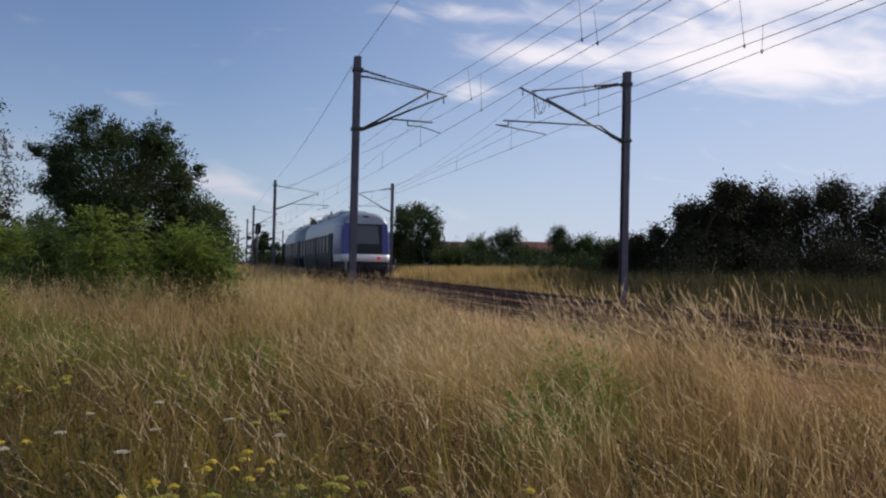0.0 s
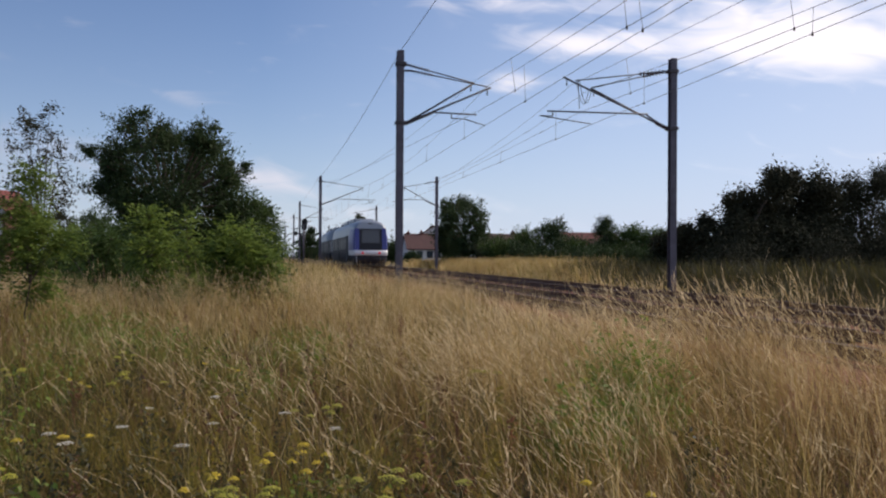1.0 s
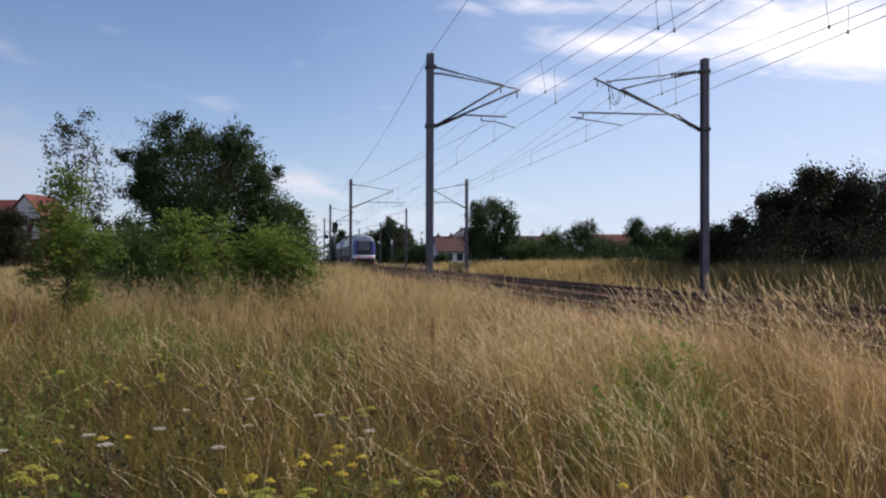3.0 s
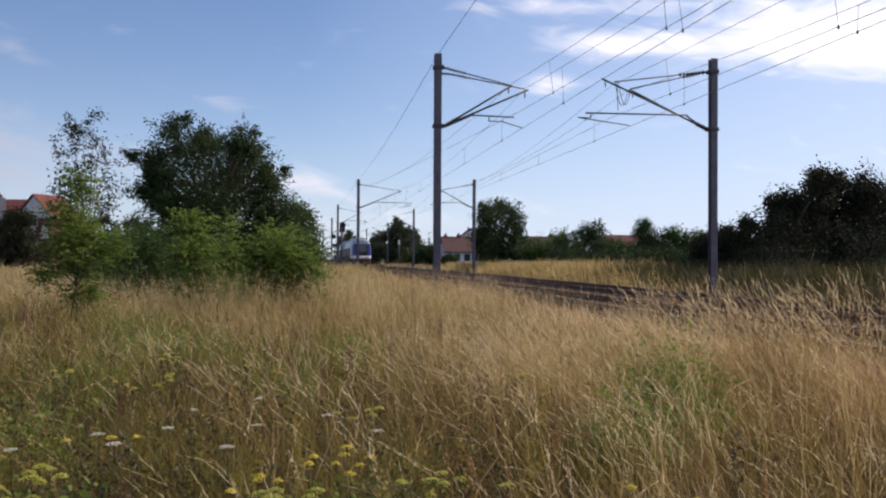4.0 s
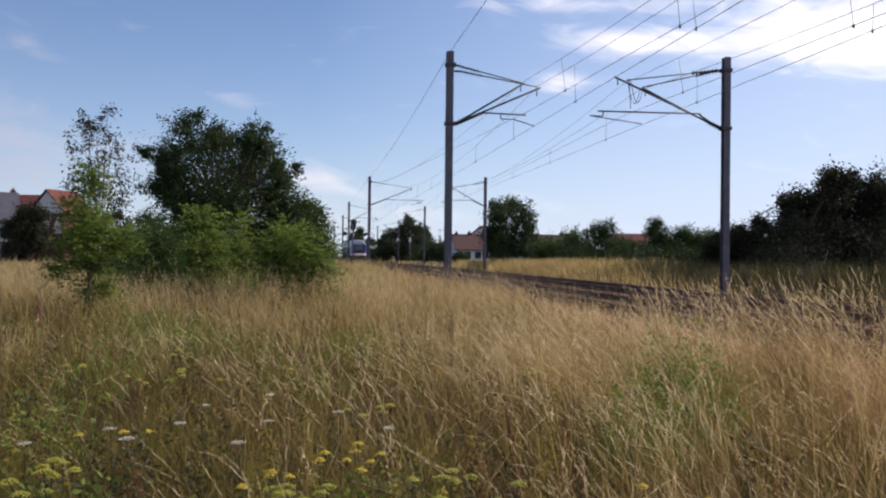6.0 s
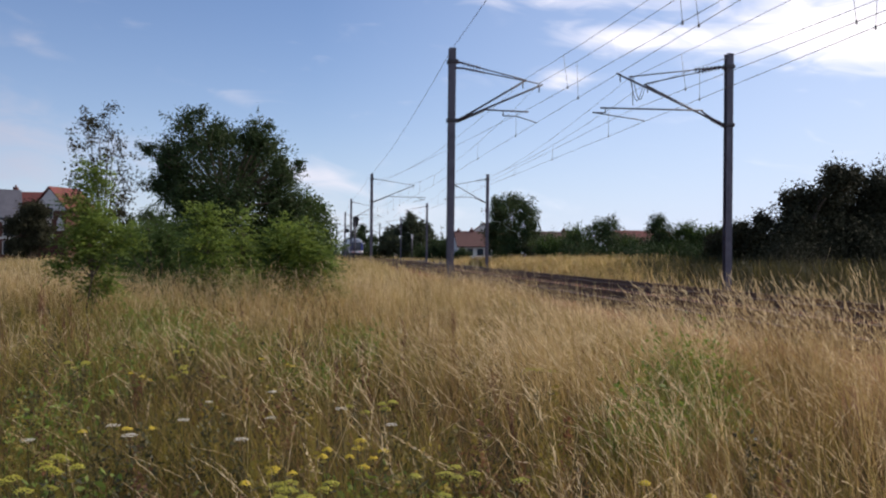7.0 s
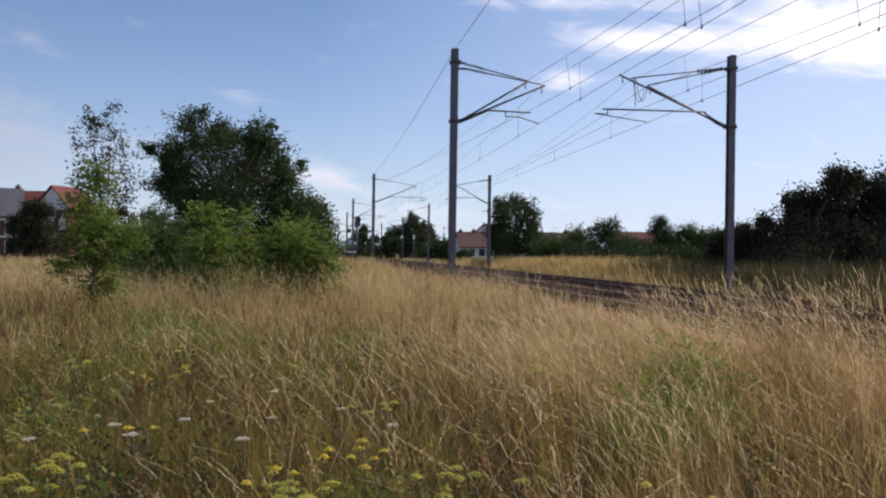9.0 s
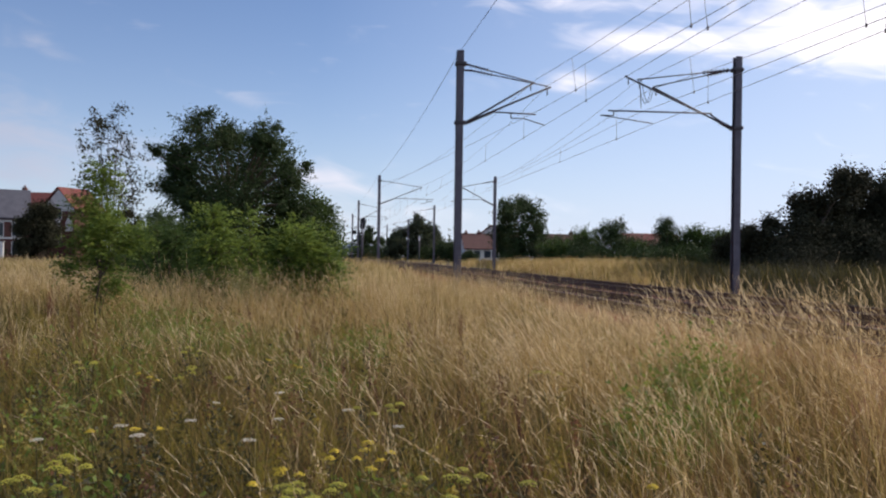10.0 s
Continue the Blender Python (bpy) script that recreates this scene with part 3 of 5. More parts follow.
def build_plants():
    # small outlying boughs break the outline of the big crown
    edge = random.Random(8)
    boughs = []
    for i in range(20):
        a = math.radians(-30 + 240 * i / 19 + edge.uniform(-6, 6))
        reach = edge.uniform(0.82, 1.08)
        boughs.append((2.15 * reach * math.cos(a), 4.05 + 1.5 * reach * math.sin(a), edge.uniform(0.18, 0.36)))
    plant("broadleaf_tree", "dense dark green broadleaf tree standing in tall dry grass", "tree", -7.21, 30,
          boughs + [(0.07, 4.1, 1.5), (0.3, 3.2, 1.3), (1.9, 3.2, 0.75), (2.3, 2.6, 0.65), (-1.5, 3.8, 0.6), (-1.3, 2.9, 0.55), (-1.01, 5.75, 0.55), (-0.9, 2.0, 1.0), (0.9, 2.1, 1.0), (1.25, 5.35, 0.5), (-1.84, 4.71, 0.55), (-2.03, 3.65, 0.48), (1.75, 4.88, 0.5), (2.03, 4.14, 0.48), (-0.16, 5.25, 0.62),
           (-1.18, 3.24, 0.6), (1.57, 3.18, 0.95), (-0.32, 2.62, 1.06), (0.70, 4.54, 1.2), (-0.78, 4.52, 1.1), (-2.4, 4.85, 0.25), (-0.6, 6.15, 0.22), (1.5, 5.75, 0.2), (2.5, 4.5, 0.22)],
          70000, 0.085, LEAF_DARK, 11, sprays=340)
    plant("broadleaf_tree", "low dark green tree beside a larger one", "tree", -4.71, 31, [(-0.23, 2.59, 0.76), (0.20, 3.14, 0.49), (0.53, 3.04, 0.35), (0.38, 2.27, 0.66), (-0.88, 2.25, 0.76), (0.7, 1.6, 0.7), (-0.4, 1.5, 0.8)],
          13000, 0.09, LEAF_MID, 14, sprays=130, airy=0.2)
    plant("birch_sapling", "thin young birch with sparse small leaves", "tree", -6.77, 18,
          [(0.15, 4.32, 0.15), (-0.45, 4.18, 0.18), (-0.07, 4.00, 0.20), (-0.32, 3.74, 0.26), (0.25, 3.88, 0.2), (-0.50, 3.29, 0.26), (0.01, 3.36, 0.28), (0.45, 3.50, 0.2), (0.53, 2.93, 0.22), (0.15, 2.73, 0.28),
           (-0.49, 2.85, 0.2), (0.28, 2.42, 0.22), (-0.1, 3.0, 0.25), (0.2, 2.1, 0.3)], 1100, 0.065, LEAF_BROWN, 12, deep=0.5, airy=0.5, stem=0.3, sprays=75)
    plant("robinia_sapling", "bright green young robinia with feathery leaves", "sapling", -5.44, 14,
          [(-0.07, 2.78, 0.13), (-0.11, 2.46, 0.22), (-0.20, 2.07, 0.29), (0.10, 1.97, 0.29), (-0.05, 1.67, 0.32), (0.35, 1.73, 0.24), (0.59, 1.78, 0.16), (-0.36, 1.27, 0.15), (0.12, 0.98, 0.2), (-0.08, 0.93, 0.18),
           (-0.30, 2.26, 0.12), (0.01, 1.33, 0.13)], 12000, 0.06, LEAF_BRIGHT, 13, deep=0.6, pinnate=True, stem=0.3)
    shrub = "bright green robinia shrub rising out of the dry grass"
    for x, y, lobes, n, mat, sd in (
            (-4.64, 18.0, [(-0.14, 2.34, 0.25), (-0.26, 2.06, 0.33), (0.12, 2.00, 0.29), (0.07, 1.56, 0.38), (-0.19, 1.62, 0.32), (0.39, 1.47, 0.25), (0.1, 1.1, 0.35)], 9000, LEAF_BRIGHT, 21),
            (-4.13, 19.0, [(-0.04, 2.24, 0.19), (0.00, 1.90, 0.28), (0.04, 1.57, 0.30), (0.0, 1.2, 0.3)], 5000, LEAF_BRIGHT, 22),
            (-2.73, 17.5, [(-0.24, 1.92, 0.31), (-0.55, 1.76, 0.27), (0.07, 1.77, 0.35), (0.45, 1.53, 0.33), (-0.42, 1.45, 0.37), (0.08, 1.34, 0.40), (0.69, 1.35, 0.22), (0.57, 1.16, 0.22), (-0.66, 1.20, 0.25), (0.0, 1.0, 0.4)], 14000, LEAF_BRIGHT, 23),
            (-6.54, 21.0, [(-0.21, 2.05, 0.33), (0.23, 1.91, 0.33), (-0.50, 1.75, 0.28), (-0.06, 1.61, 0.41), (0.54, 1.55, 0.41), (0.9, 1.5, 0.35), (-0.8, 1.4, 0.35)], 9000, LEAF_MID, 24)):
        plant("robinia_shrub", shrub, "shrub", x, y, lobes + [(a * 1.1, 0.75, r) for a, _, r in lobes[-4:]], int(n * 0.85), 0.078, mat, sd, trunk=False, group="robinia shrubs", pinnate=True)
    rng = np.random.default_rng(5)

    def heap(name, label, category, x, y, h, w, n, size, mat, sd, lobes=9, group="", trunk=False):
        L = [(a, z + float(lie(x, y)), r) for a, z, r in round_lobes(rng, h, w, lobes)]
        plant(name, label, category, x, y, L, n, size, mat, sd, trunk=trunk, group=group)

    for x, y, h, w, sd in ((-9.6, 33, 2.3, 3.6, 31), (-12.5, 36, 2.3, 4.2, 32), (-6.4, 33, 2.6, 4.0, 33), (-10.9, 40, 2.6, 4.5, 34), (-15.5, 45, 2.5, 5.0, 35), (-8.4, 27, 1.9, 2.6, 36)):
        heap("hedge_shrub", "dark green hedge shrub behind the tall grass", "shrub", x, y, h, w, 9000, 0.11, LEAF_MID, sd, group="hedge shrubs")
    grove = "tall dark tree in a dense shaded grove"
    near = 0.82

    def shrunk(lobes):
        return [(a * near, 1.55 + (z - 1.55) * near, r * near) for a, z, r in lobes]

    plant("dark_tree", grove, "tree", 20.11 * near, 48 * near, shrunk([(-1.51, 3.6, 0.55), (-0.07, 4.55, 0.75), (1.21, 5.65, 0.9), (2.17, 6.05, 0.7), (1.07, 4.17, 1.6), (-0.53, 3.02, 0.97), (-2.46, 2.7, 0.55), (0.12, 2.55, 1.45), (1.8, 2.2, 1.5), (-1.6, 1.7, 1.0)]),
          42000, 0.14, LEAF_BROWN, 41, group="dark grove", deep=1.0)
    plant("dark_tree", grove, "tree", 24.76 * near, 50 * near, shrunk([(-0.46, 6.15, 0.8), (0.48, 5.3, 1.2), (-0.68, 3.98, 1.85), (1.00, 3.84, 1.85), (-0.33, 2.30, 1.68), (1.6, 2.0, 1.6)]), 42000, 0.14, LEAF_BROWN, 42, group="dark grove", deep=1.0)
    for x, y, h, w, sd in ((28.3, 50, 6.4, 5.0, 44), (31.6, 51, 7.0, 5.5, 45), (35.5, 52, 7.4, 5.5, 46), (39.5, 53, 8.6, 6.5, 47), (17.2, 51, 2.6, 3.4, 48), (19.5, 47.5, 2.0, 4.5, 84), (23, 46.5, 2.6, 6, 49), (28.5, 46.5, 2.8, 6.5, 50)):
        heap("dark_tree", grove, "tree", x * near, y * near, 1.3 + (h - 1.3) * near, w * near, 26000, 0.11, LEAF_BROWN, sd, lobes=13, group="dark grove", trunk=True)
    # added thickets: they darken verge grass that lies in the grove's shade
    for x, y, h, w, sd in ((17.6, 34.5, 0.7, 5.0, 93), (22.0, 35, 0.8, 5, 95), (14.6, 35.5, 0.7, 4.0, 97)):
        heap("bramble", "low dark thicket added to darken the shaded verge beyond the tracks", "bramble", x, y, h, w, 7000, 0.07, LEAF_BROWN, sd, group="brambles", lobes=14)
    for x, y, h, w, mat, sd in ((10.2, 80, 2.7, 4.0, LEAF_MID, 51), (12.4, 76, 3.5, 3.8, LEAF_MID, 52), (14.5, 74, 4.4, 3.8, LEAF_DARK, 53), (16.7, 77, 2.7, 3.8, LEAF_MID, 54), (18.7, 74, 4.5, 3.4, LEAF_DARK, 55),
                                (21.1, 74, 4.0, 3.6, LEAF_MID, 56), (23.2, 73, 3.5, 3.8, LEAF_MID, 57), (25.5, 71, 3.3, 4, LEAF_DARK, 58), (16.6, 71, 2.1, 5, LEAF_DARK, 59), (21.0, 70, 2.1, 5.5, LEAF_DARK, 60),
                                (12.2, 72, 1.9, 5, LEAF_DARK, 61), (27.0, 68, 3.7, 4.4, LEAF_DARK, 62), (24.6, 68, 2.2, 5, LEAF_DARK, 63),
                                (10.4, 83, 2.9, 4.5, LEAF_FAR, 101), (13.2, 79, 3.1, 4.6, LEAF_FAR, 102), (17.6, 79, 3.0, 4.6, LEAF_FAR, 103), (20.4, 78, 3.1, 4.6, LEAF_MID, 104), (22.6, 77, 3.2, 4.4, LEAF_MID, 105), (25.6, 75, 3.4, 5, LEAF_MID, 106), (28.6, 70, 3.2, 5.5, LEAF_FAR, 107)):
        heap("hedge_bush", "green bush in a hedge along the far side of the field", "bush", x, y, h, w, 9000, 0.15, mat, sd, group="far hedge", lobes=10)
    plant("round_tree", "round dark green tree beyond the tracks", "tree", 7.5, 86, [(0.28, 6.6, 1.0), (-1.23, 6.05, 1.05), (1.25, 5.60, 1.05), (-0.45, 5.00, 1.6), (-1.77, 4.03, 1.2), (1.09, 3.51, 1.5), (-1.18, 2.71, 1.5), (2.04, 3.14, 0.8), (-0.03, 2.2, 1.5), (2.0, 2.0, 1.2)],
          24000, 0.19, LEAF_DARK, 64, deep=1.0, sprays=150)
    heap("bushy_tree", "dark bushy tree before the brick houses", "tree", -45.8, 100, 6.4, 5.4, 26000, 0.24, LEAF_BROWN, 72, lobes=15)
    plant("far_tree", "round dark tree far down the line", "tree", -3.44, 172, [(-1.43, 7.6, 1.6), (0.87, 6.5, 1.8), (-3.30, 6.0, 1.6), (-0.61, 4.38, 2.6), (2.41, 5.0, 1.1), (2.06, 3.28, 1.5), (-2.5, 3.2, 2.0)], 16000, 0.36, LEAF_FAR, 65)
    plant("far_tree", "low dark tree far down the line", "tree", -9.38, 178, [(0.46, 5.4, 1.5), (-1.09, 4.3, 1.3), (1.29, 3.24, 1.9), (-0.66, 2.42, 1.6), (3.0, 2.4, 1.6)], 12000, 0.36, LEAF_FAR, 66)
    plant("far_tree", "dark bushy tree beside the distant bend", "tree", -18.34, 215, [(0.44, 7.1, 1.3), (-0.96, 5.81, 1.8), (-2.36, 4.36, 1.4), (0.96, 4.42, 2.1), (2.84, 4.9, 1.2), (-0.91, 2.49, 1.7), (1.6, 2.4, 1.8)], 8000, 0.42, LEAF_DARK, 67)
    for x, y, h, w, sd in ((0.6, 152, 3.6, 6, 70), (4.0, 134, 1.5, 3.0, 71), (9.5, 132, 2.0, 3.5, 80), (-30, 112, 6.0, 10, 73), (-21, 106, 4.4, 9, 74), (-36, 108, 6.2, 9, 75), (2, 235, 6, 18, 76), (-13.5, 192, 3.2, 9, 86), (-6.5, 186, 3.4, 10, 87), (0.5, 186, 3.2, 9, 88), (-1.5, 168, 2.6, 7, 89), (-18.5, 212, 3.6, 9, 90), (-34, 265, 6, 14, 77), (-50, 250, 7, 22, 78), (-52.5, 98, 3.4, 6, 79)):
        heap("far_bush", "dark green bushes far behind the field", "bush", x, y, h, w, 7000, 0.26, LEAF_DARK, sd, group="far bushes")


build_plants()


# ---- meadow ----
def dryness(x, y):
    """1: dry straw, 0: green; broad patches, greener close by on the left, and a green patch on the right."""
    a = np.sin(x * 0.9 + 0.8 * np.sin(y * 0.5)) * np.sin(y * 0.7 + 0.7 * np.sin(x * 0.8) + 1.0)
    b = np.sin(x * 2.7 + y * 1.3) * np.sin(y * 2.3 - x * 0.9)
    side = x / np.maximum(y, 2)
    base = 0.38 + 1.4 * np.clip(side, -0.25, 0.32) + 0.066 * np.clip(y - 4.5, 0, 12) + 0.45 * np.clip((y - 15) / 7, 0, 1)
    base = np.minimum(base, 0.90)
    patch = 0.6 * np.exp(-((x - 1.85) / 0.33) ** 2 - ((y - 6.6) / 0.8) ** 2)
    # less straw past the far track, as part of the painted grove shade
    beyond = 0.9 * np.clip((x - axis_x(y) - 4) / 1.5, 0, 1) * np.clip((x - 9.6) / 1.8, 0, 1) * np.clip((60 - y) / 12, 0, 1)
    return np.clip(base + 0.24 * a + 0.26 * b - patch - beyond, 0.06, 0.96)


def blades(rng, x, y, hgt, lean_x, lean_y, wide, joints, mat_of, seeded, head_len=(0.09, 0.20), head_wide=(0.9, 1.6), z=None, spikelets=9):
    """Flat stalks that bend towards their tips, and slim seed heads of two crossed blades on some."""
    n = len(x)
    z = lie(x, y) if z is None else z
    turn = rng.uniform(0, 2 * np.pi, n)
    rows = []
    wob, off = rng.normal(0, 0.035, n), rng.uniform(0, 6.28, n)
    for f in np.linspace(0, 1, joints + 1):
        c = np.stack([x + lean_x * hgt * f ** (2.3 if joints > 2 else 1.5) + wob * hgt * (np.sin(4.5 * f + off) - np.sin(off)), y + lean_y * hgt * f ** 1.9, z + hgt * f * (1 - 0.22 * f * np.minimum(np.hypot(lean_x, lean_y), 1.2))], 1)
        sd = np.stack([np.cos(turn), np.sin(turn), np.zeros(n)], 1) * (wide * (1 - 0.8 * f ** 1.5))[:, None]
        rows += [c - sd, c + sd]
    V = np.stack(rows, 1)
    k = 2 * (joints + 1)
    F = np.stack([np.arange(n)[:, None] * k + np.array([2 * j, 2 * j + 1, 2 * j + 3, 2 * j + 2])[None] for j in range(joints)], 1).reshape(-1, 4)
    M = np.repeat(mat_of, joints)
    i = np.where(seeded)[0]
    m = len(i)
    tip = (V[i, -1] + V[i, -2]) / 2
    d = tip - (V[i, -3] + V[i, -4]) / 2
    d /= np.maximum(np.linalg.norm(d, axis=1), 1e-6)[:, None]
    # the head nods the way its stalk leans
    nod = np.stack([lean_x[i], lean_y[i], -0.5 * np.ones(m)], 1) * rng.uniform(0.0, 0.35, m)[:, None]
    L = rng.uniform(*head_len, m)[:, None]
    hw = (wide[i] * rng.uniform(*head_wide, m))[:, None]
    vs, fs, off = [V.reshape(-1, 3)], [F], n * k
    # a spike of small slanting spikelets round the stalk's end
    for q in range(spikelets):
        f = (q + 0.3) / spikelets - 0.15
        ang = turn[i] + 2.4 * q
        out = np.stack([np.cos(ang), np.sin(ang), 0 * ang], 1)
        c = tip + d * L * f + nod * L * max(f, 0) ** 2
        g = hw * (1.0 if 0.0 < f < 0.6 else 0.6)
        e = c + (d + nod * max(f, 0)) * L * 1.5 / spikelets + out * g
        sd = np.cross(out, d) * g * 0.45
        mid = (c + e) / 2 + out * g * 0.2
        vs.append(np.stack([c, mid + sd, e, mid - sd], 1).reshape(-1, 3))
        fs.append(off + np.arange(m)[:, None] * 4 + np.arange(4)[None])
        off += m * 4
    return np.concatenate(vs), np.concatenate(fs), np.concatenate([M, np.ones(spikelets * m, int)])


# farther fields swap straw for this lighter copy: sunlight put into the colour
LIT_GRASSES = [PALE, SEED, GREENGRASS, WEED, GREENFRESH, RUST, YELLOWGREEN, PALE, STRAW]
GRASSES = [STRAW, SEED, GREENGRASS, WEED, GREENFRESH, RUST, YELLOWGREEN, PALE, TAN]


def build_meadow():
    rng = np.random.default_rng(77)

    def field(n, ymin, ymax, half, power):
        y = (ymin ** power + rng.uniform(0, 1, n) * (ymax ** power - ymin ** power)) ** (1 / power)
        return rng.uniform(-1, 1.24, n) * (y * 0.56 + half), y

    def tall_side(x, y):
        """The grass stands higher towards the railway."""
        return 1 + 0.27 * np.clip((x - 0.5) / 2.0, 0, 1) * np.clip((y - 3.6) / 2.5, 0, 1) * np.clip((11 - y) / 2.5, 0, 1) \
            + np.exp(-((x - axis_x(y) + 6.0) / 1.8) ** 2) * (0.30 * np.clip((y - 9) / 5, 0, 1) + 0.36 * np.clip((y - 22) / 8, 0, 1)) \
            + 0.52 * np.exp(-((y - 15.0) / 2.0) ** 2) * np.clip(-x / y * 8, 0, 1) \
            + 0.50 * np.exp(-((x - axis_x(y) - 7.6) / 2.0) ** 2) * np.clip((y - 20) / 8, 0, 1) * np.clip((85 - y) / 30, 0, 1)

    def tussocks(name, label, count, per, ymin, ymax, half, power, hmin, hmax, wide, joints, seed_frac, spread, mat_list=GRASSES, gaps=0.6, head_len=(0.09, 0.20), head_wide=(2.0, 3.4)):
        """Stalks that grow in tussocks; all of a tussock share a height, a lean and a colour."""
        cx, cy = field(count, ymin, ymax, half, power)
        # bare gaps between drifts of tussocks
        drift = np.sin(cx * 2.1 + 1.7 * np.sin(cy * 1.1)) * np.sin(cy * 1.6 + 1.3 * np.sin(cx * 1.4) + 0.6)
        drift = 0.7 * drift + 0.8 * np.sin(cx * 5.3 + 1.9 * np.sin(cy * 2.9 + 1.0)) * np.sin(cy * 4.4 + 1.6 * np.sin(cx * 3.1))
        size = np.clip(1.0 + gaps * drift + rng.normal(0, 0.35, count), 0.12, 2.2)
        w = rng.choice(count, count * per, p=size / size.sum())
        n = len(w)
        r = spread * np.sqrt(size)[w]
        x, y = cx[w] + rng.normal(0, 1, n) * r, cy[w] + rng.normal(0, 1, n) * r
        s = np.abs(x - axis_x(y))
        ok = (s > np.where(x < axis_x(y), np.clip(3.6 + 0.07 * (y - 8), 3.5, 4.6), 4.4) + 0.4 * np.sin(y * 1.3) * np.sin(x * 2.1) + rng.uniform(-0.6, 0.3, n)) & (y > 1.7)
        dry = rng.uniform(0, 1, n) < np.clip(dryness(x, y) + rng.normal(0, 0.3, count)[w] * np.clip(2 * dryness(x, y), 0.15, 1), 0.02, 0.98)
        ok &= ~dry | (rng.uniform(0, 1, n) < np.clip((dryness(x, y) - 0.35) * 2.0, 0.03, 1.0))
        w, x, y, dry = w[ok], x[ok], y[ok], dry[ok]
        n = len(x)
        tuft_h = (rng.uniform(0.55, 1.15, count) * (0.82 + 0.2 * np.sqrt(size)))[w]
        u = rng.uniform(0, 1, n) ** 1.5
        hgt = (hmin + (hmax - hmin) * u) * tuft_h * np.where(dry, 1.0, 0.84) * tall_side(x, y)
        # the wind leans everything to the left, most on the railway side
        lx = rng.normal(-0.05, 0.18, count)[w] + rng.normal(0, 0.20, n) - 0.08 * u - 0.30 * np.clip(x / np.maximum(y, 2), -0.1, 0.5)
        ly = rng.normal(0, 0.24, count)[w] + rng.normal(0, 0.22, n)
        wd = wide * rng.uniform(0.55, 1.5, n) * np.where(dry, 1.0, 1.5) * np.clip(y / 4.8, 0.5, 1.0)
        seeded = dry & (rng.uniform(0, 1, n) < seed_frac) & (u > 0.2)
        # each tussock has its own kind of green or of straw, and some stand rusty
        kind = rng.choice([2, 3, 6, 6, 6], count)[w]
        # dark weed blades on the far verge paint in the grove's shade
        shaded_verge = (x - axis_x(y) > 4) & (x > 9.8) & (y < 60)
        kind = np.where(shaded_verge, 3, np.where(rng.uniform(0, 1, n) < 0.3, 2, kind))
        rusty = rng.uniform(0, 1, n) < np.clip(rng.normal(0.12, 0.22, count), 0, 0.75)[w] * (y < 30)
        straw = np.where(y < 9, rng.choice([0, 8, 8, 8, 7], count)[w], rng.choice([0, 0, 7, 8, 8], count)[w])
        mats = np.where(dry, np.where(rusty, 5, np.where(rng.uniform(0, 1, n) < 0.25, 0, straw)), kind)
        V, F, M = blades(rng, x, y, hgt, lx, ly, wd, joints, mats, seeded, head_len, head_wide, spikelets=9 if ymax < 12 else 4)
        tagged(new(name, numpy_mesh(name, V, F, mat_list, M)), label, "grass", kind="stuff")

    tussocks("meadow_grass", "tall dry golden grass mixed with green blades, leaning in the wind", 1500, 36, 2.0, 9.5, 0.8, 1.7, 0.26, 0.92, 0.0016, 4, 0.55, 0.10, gaps=1.35)
    tussocks("meadow_grass", "tall dry golden grass across the middle of the meadow", 4200, 36, 8.5, 25.0, 1.5, 1.4, 0.34, 0.80, 0.0030, 2, 0.6, 0.2, LIT_GRASSES, gaps=0.8, head_wide=(1.2, 2.2))
    tussocks("meadow_grass", "dry grass further off beside the railway, lightened for the sun on it", 4600, 18, 23.0, 76.0, 3.0, 1.2, 0.34, 0.72, 0.010, 2, 0.15, 0.45, LIT_GRASSES, head_wide=(0.9, 1.4))
    tussocks("meadow_grass", "dry grass far down the line, lightened for the sun on it", 4000, 9, 72.0, 330.0, 8.0, 1.0, 0.30, 0.62, 0.05, 1, 0.15, 1.2, LIT_GRASSES, head_wide=(0.6, 0.9))
    # the thick sward on the bank beyond the far track
    n = 36000
    y = 11 + 89 * rng.uniform(0, 1, n) ** 1.5
    x = axis_x(y) + np.clip(rng.normal(8.2, 1.5, n), 5.6, 12.5)
    # right of x 9.8 most blades turn dark to stand for shade
    tone = np.where(x > 9.8 + rng.normal(0, 0.7, n), rng.choice([3, 3, 3, 2], n), rng.choice([7, 7, 6, 8, 2], n))
    tone = np.where(y > 48, rng.choice([7, 7, 6, 8], n), tone)
    V, F, M = blades(rng, x, y, rng.uniform(0.45, 0.95, n) * (0.85 + 0.25 * np.sin(x * 1.7 + y * 0.6)), rng.normal(-0.15, 0.2, n), rng.normal(0, 0.2, n), rng.uniform(0.008, 0.017, n) * np.clip(y / 45, 0.6, 2), 2, tone,
                     (rng.uniform(0, 1, n) < 0.12) & (tone == 7), (0.12, 0.2), (0.8, 1.2), spikelets=4)
    tagged(new("bank_grass", numpy_mesh("bank_grass", V, F, GRASSES, M)), "thick golden and olive grass on the bank beyond the tracks, darkened for the grove's shade", "grass", kind="stuff")
    # low green growth between the stalks, with shade put into its dark tones
    x, y = field(150000, 1.8, 11.0, 0.8, 1.5)
    ok = (rng.uniform(0, 1, len(x)) > dryness(x, y) * 0.75) & (np.abs(x - axis_x(y)) > 4.2)
    x, y = x[ok], y[ok]
    n = len(x)
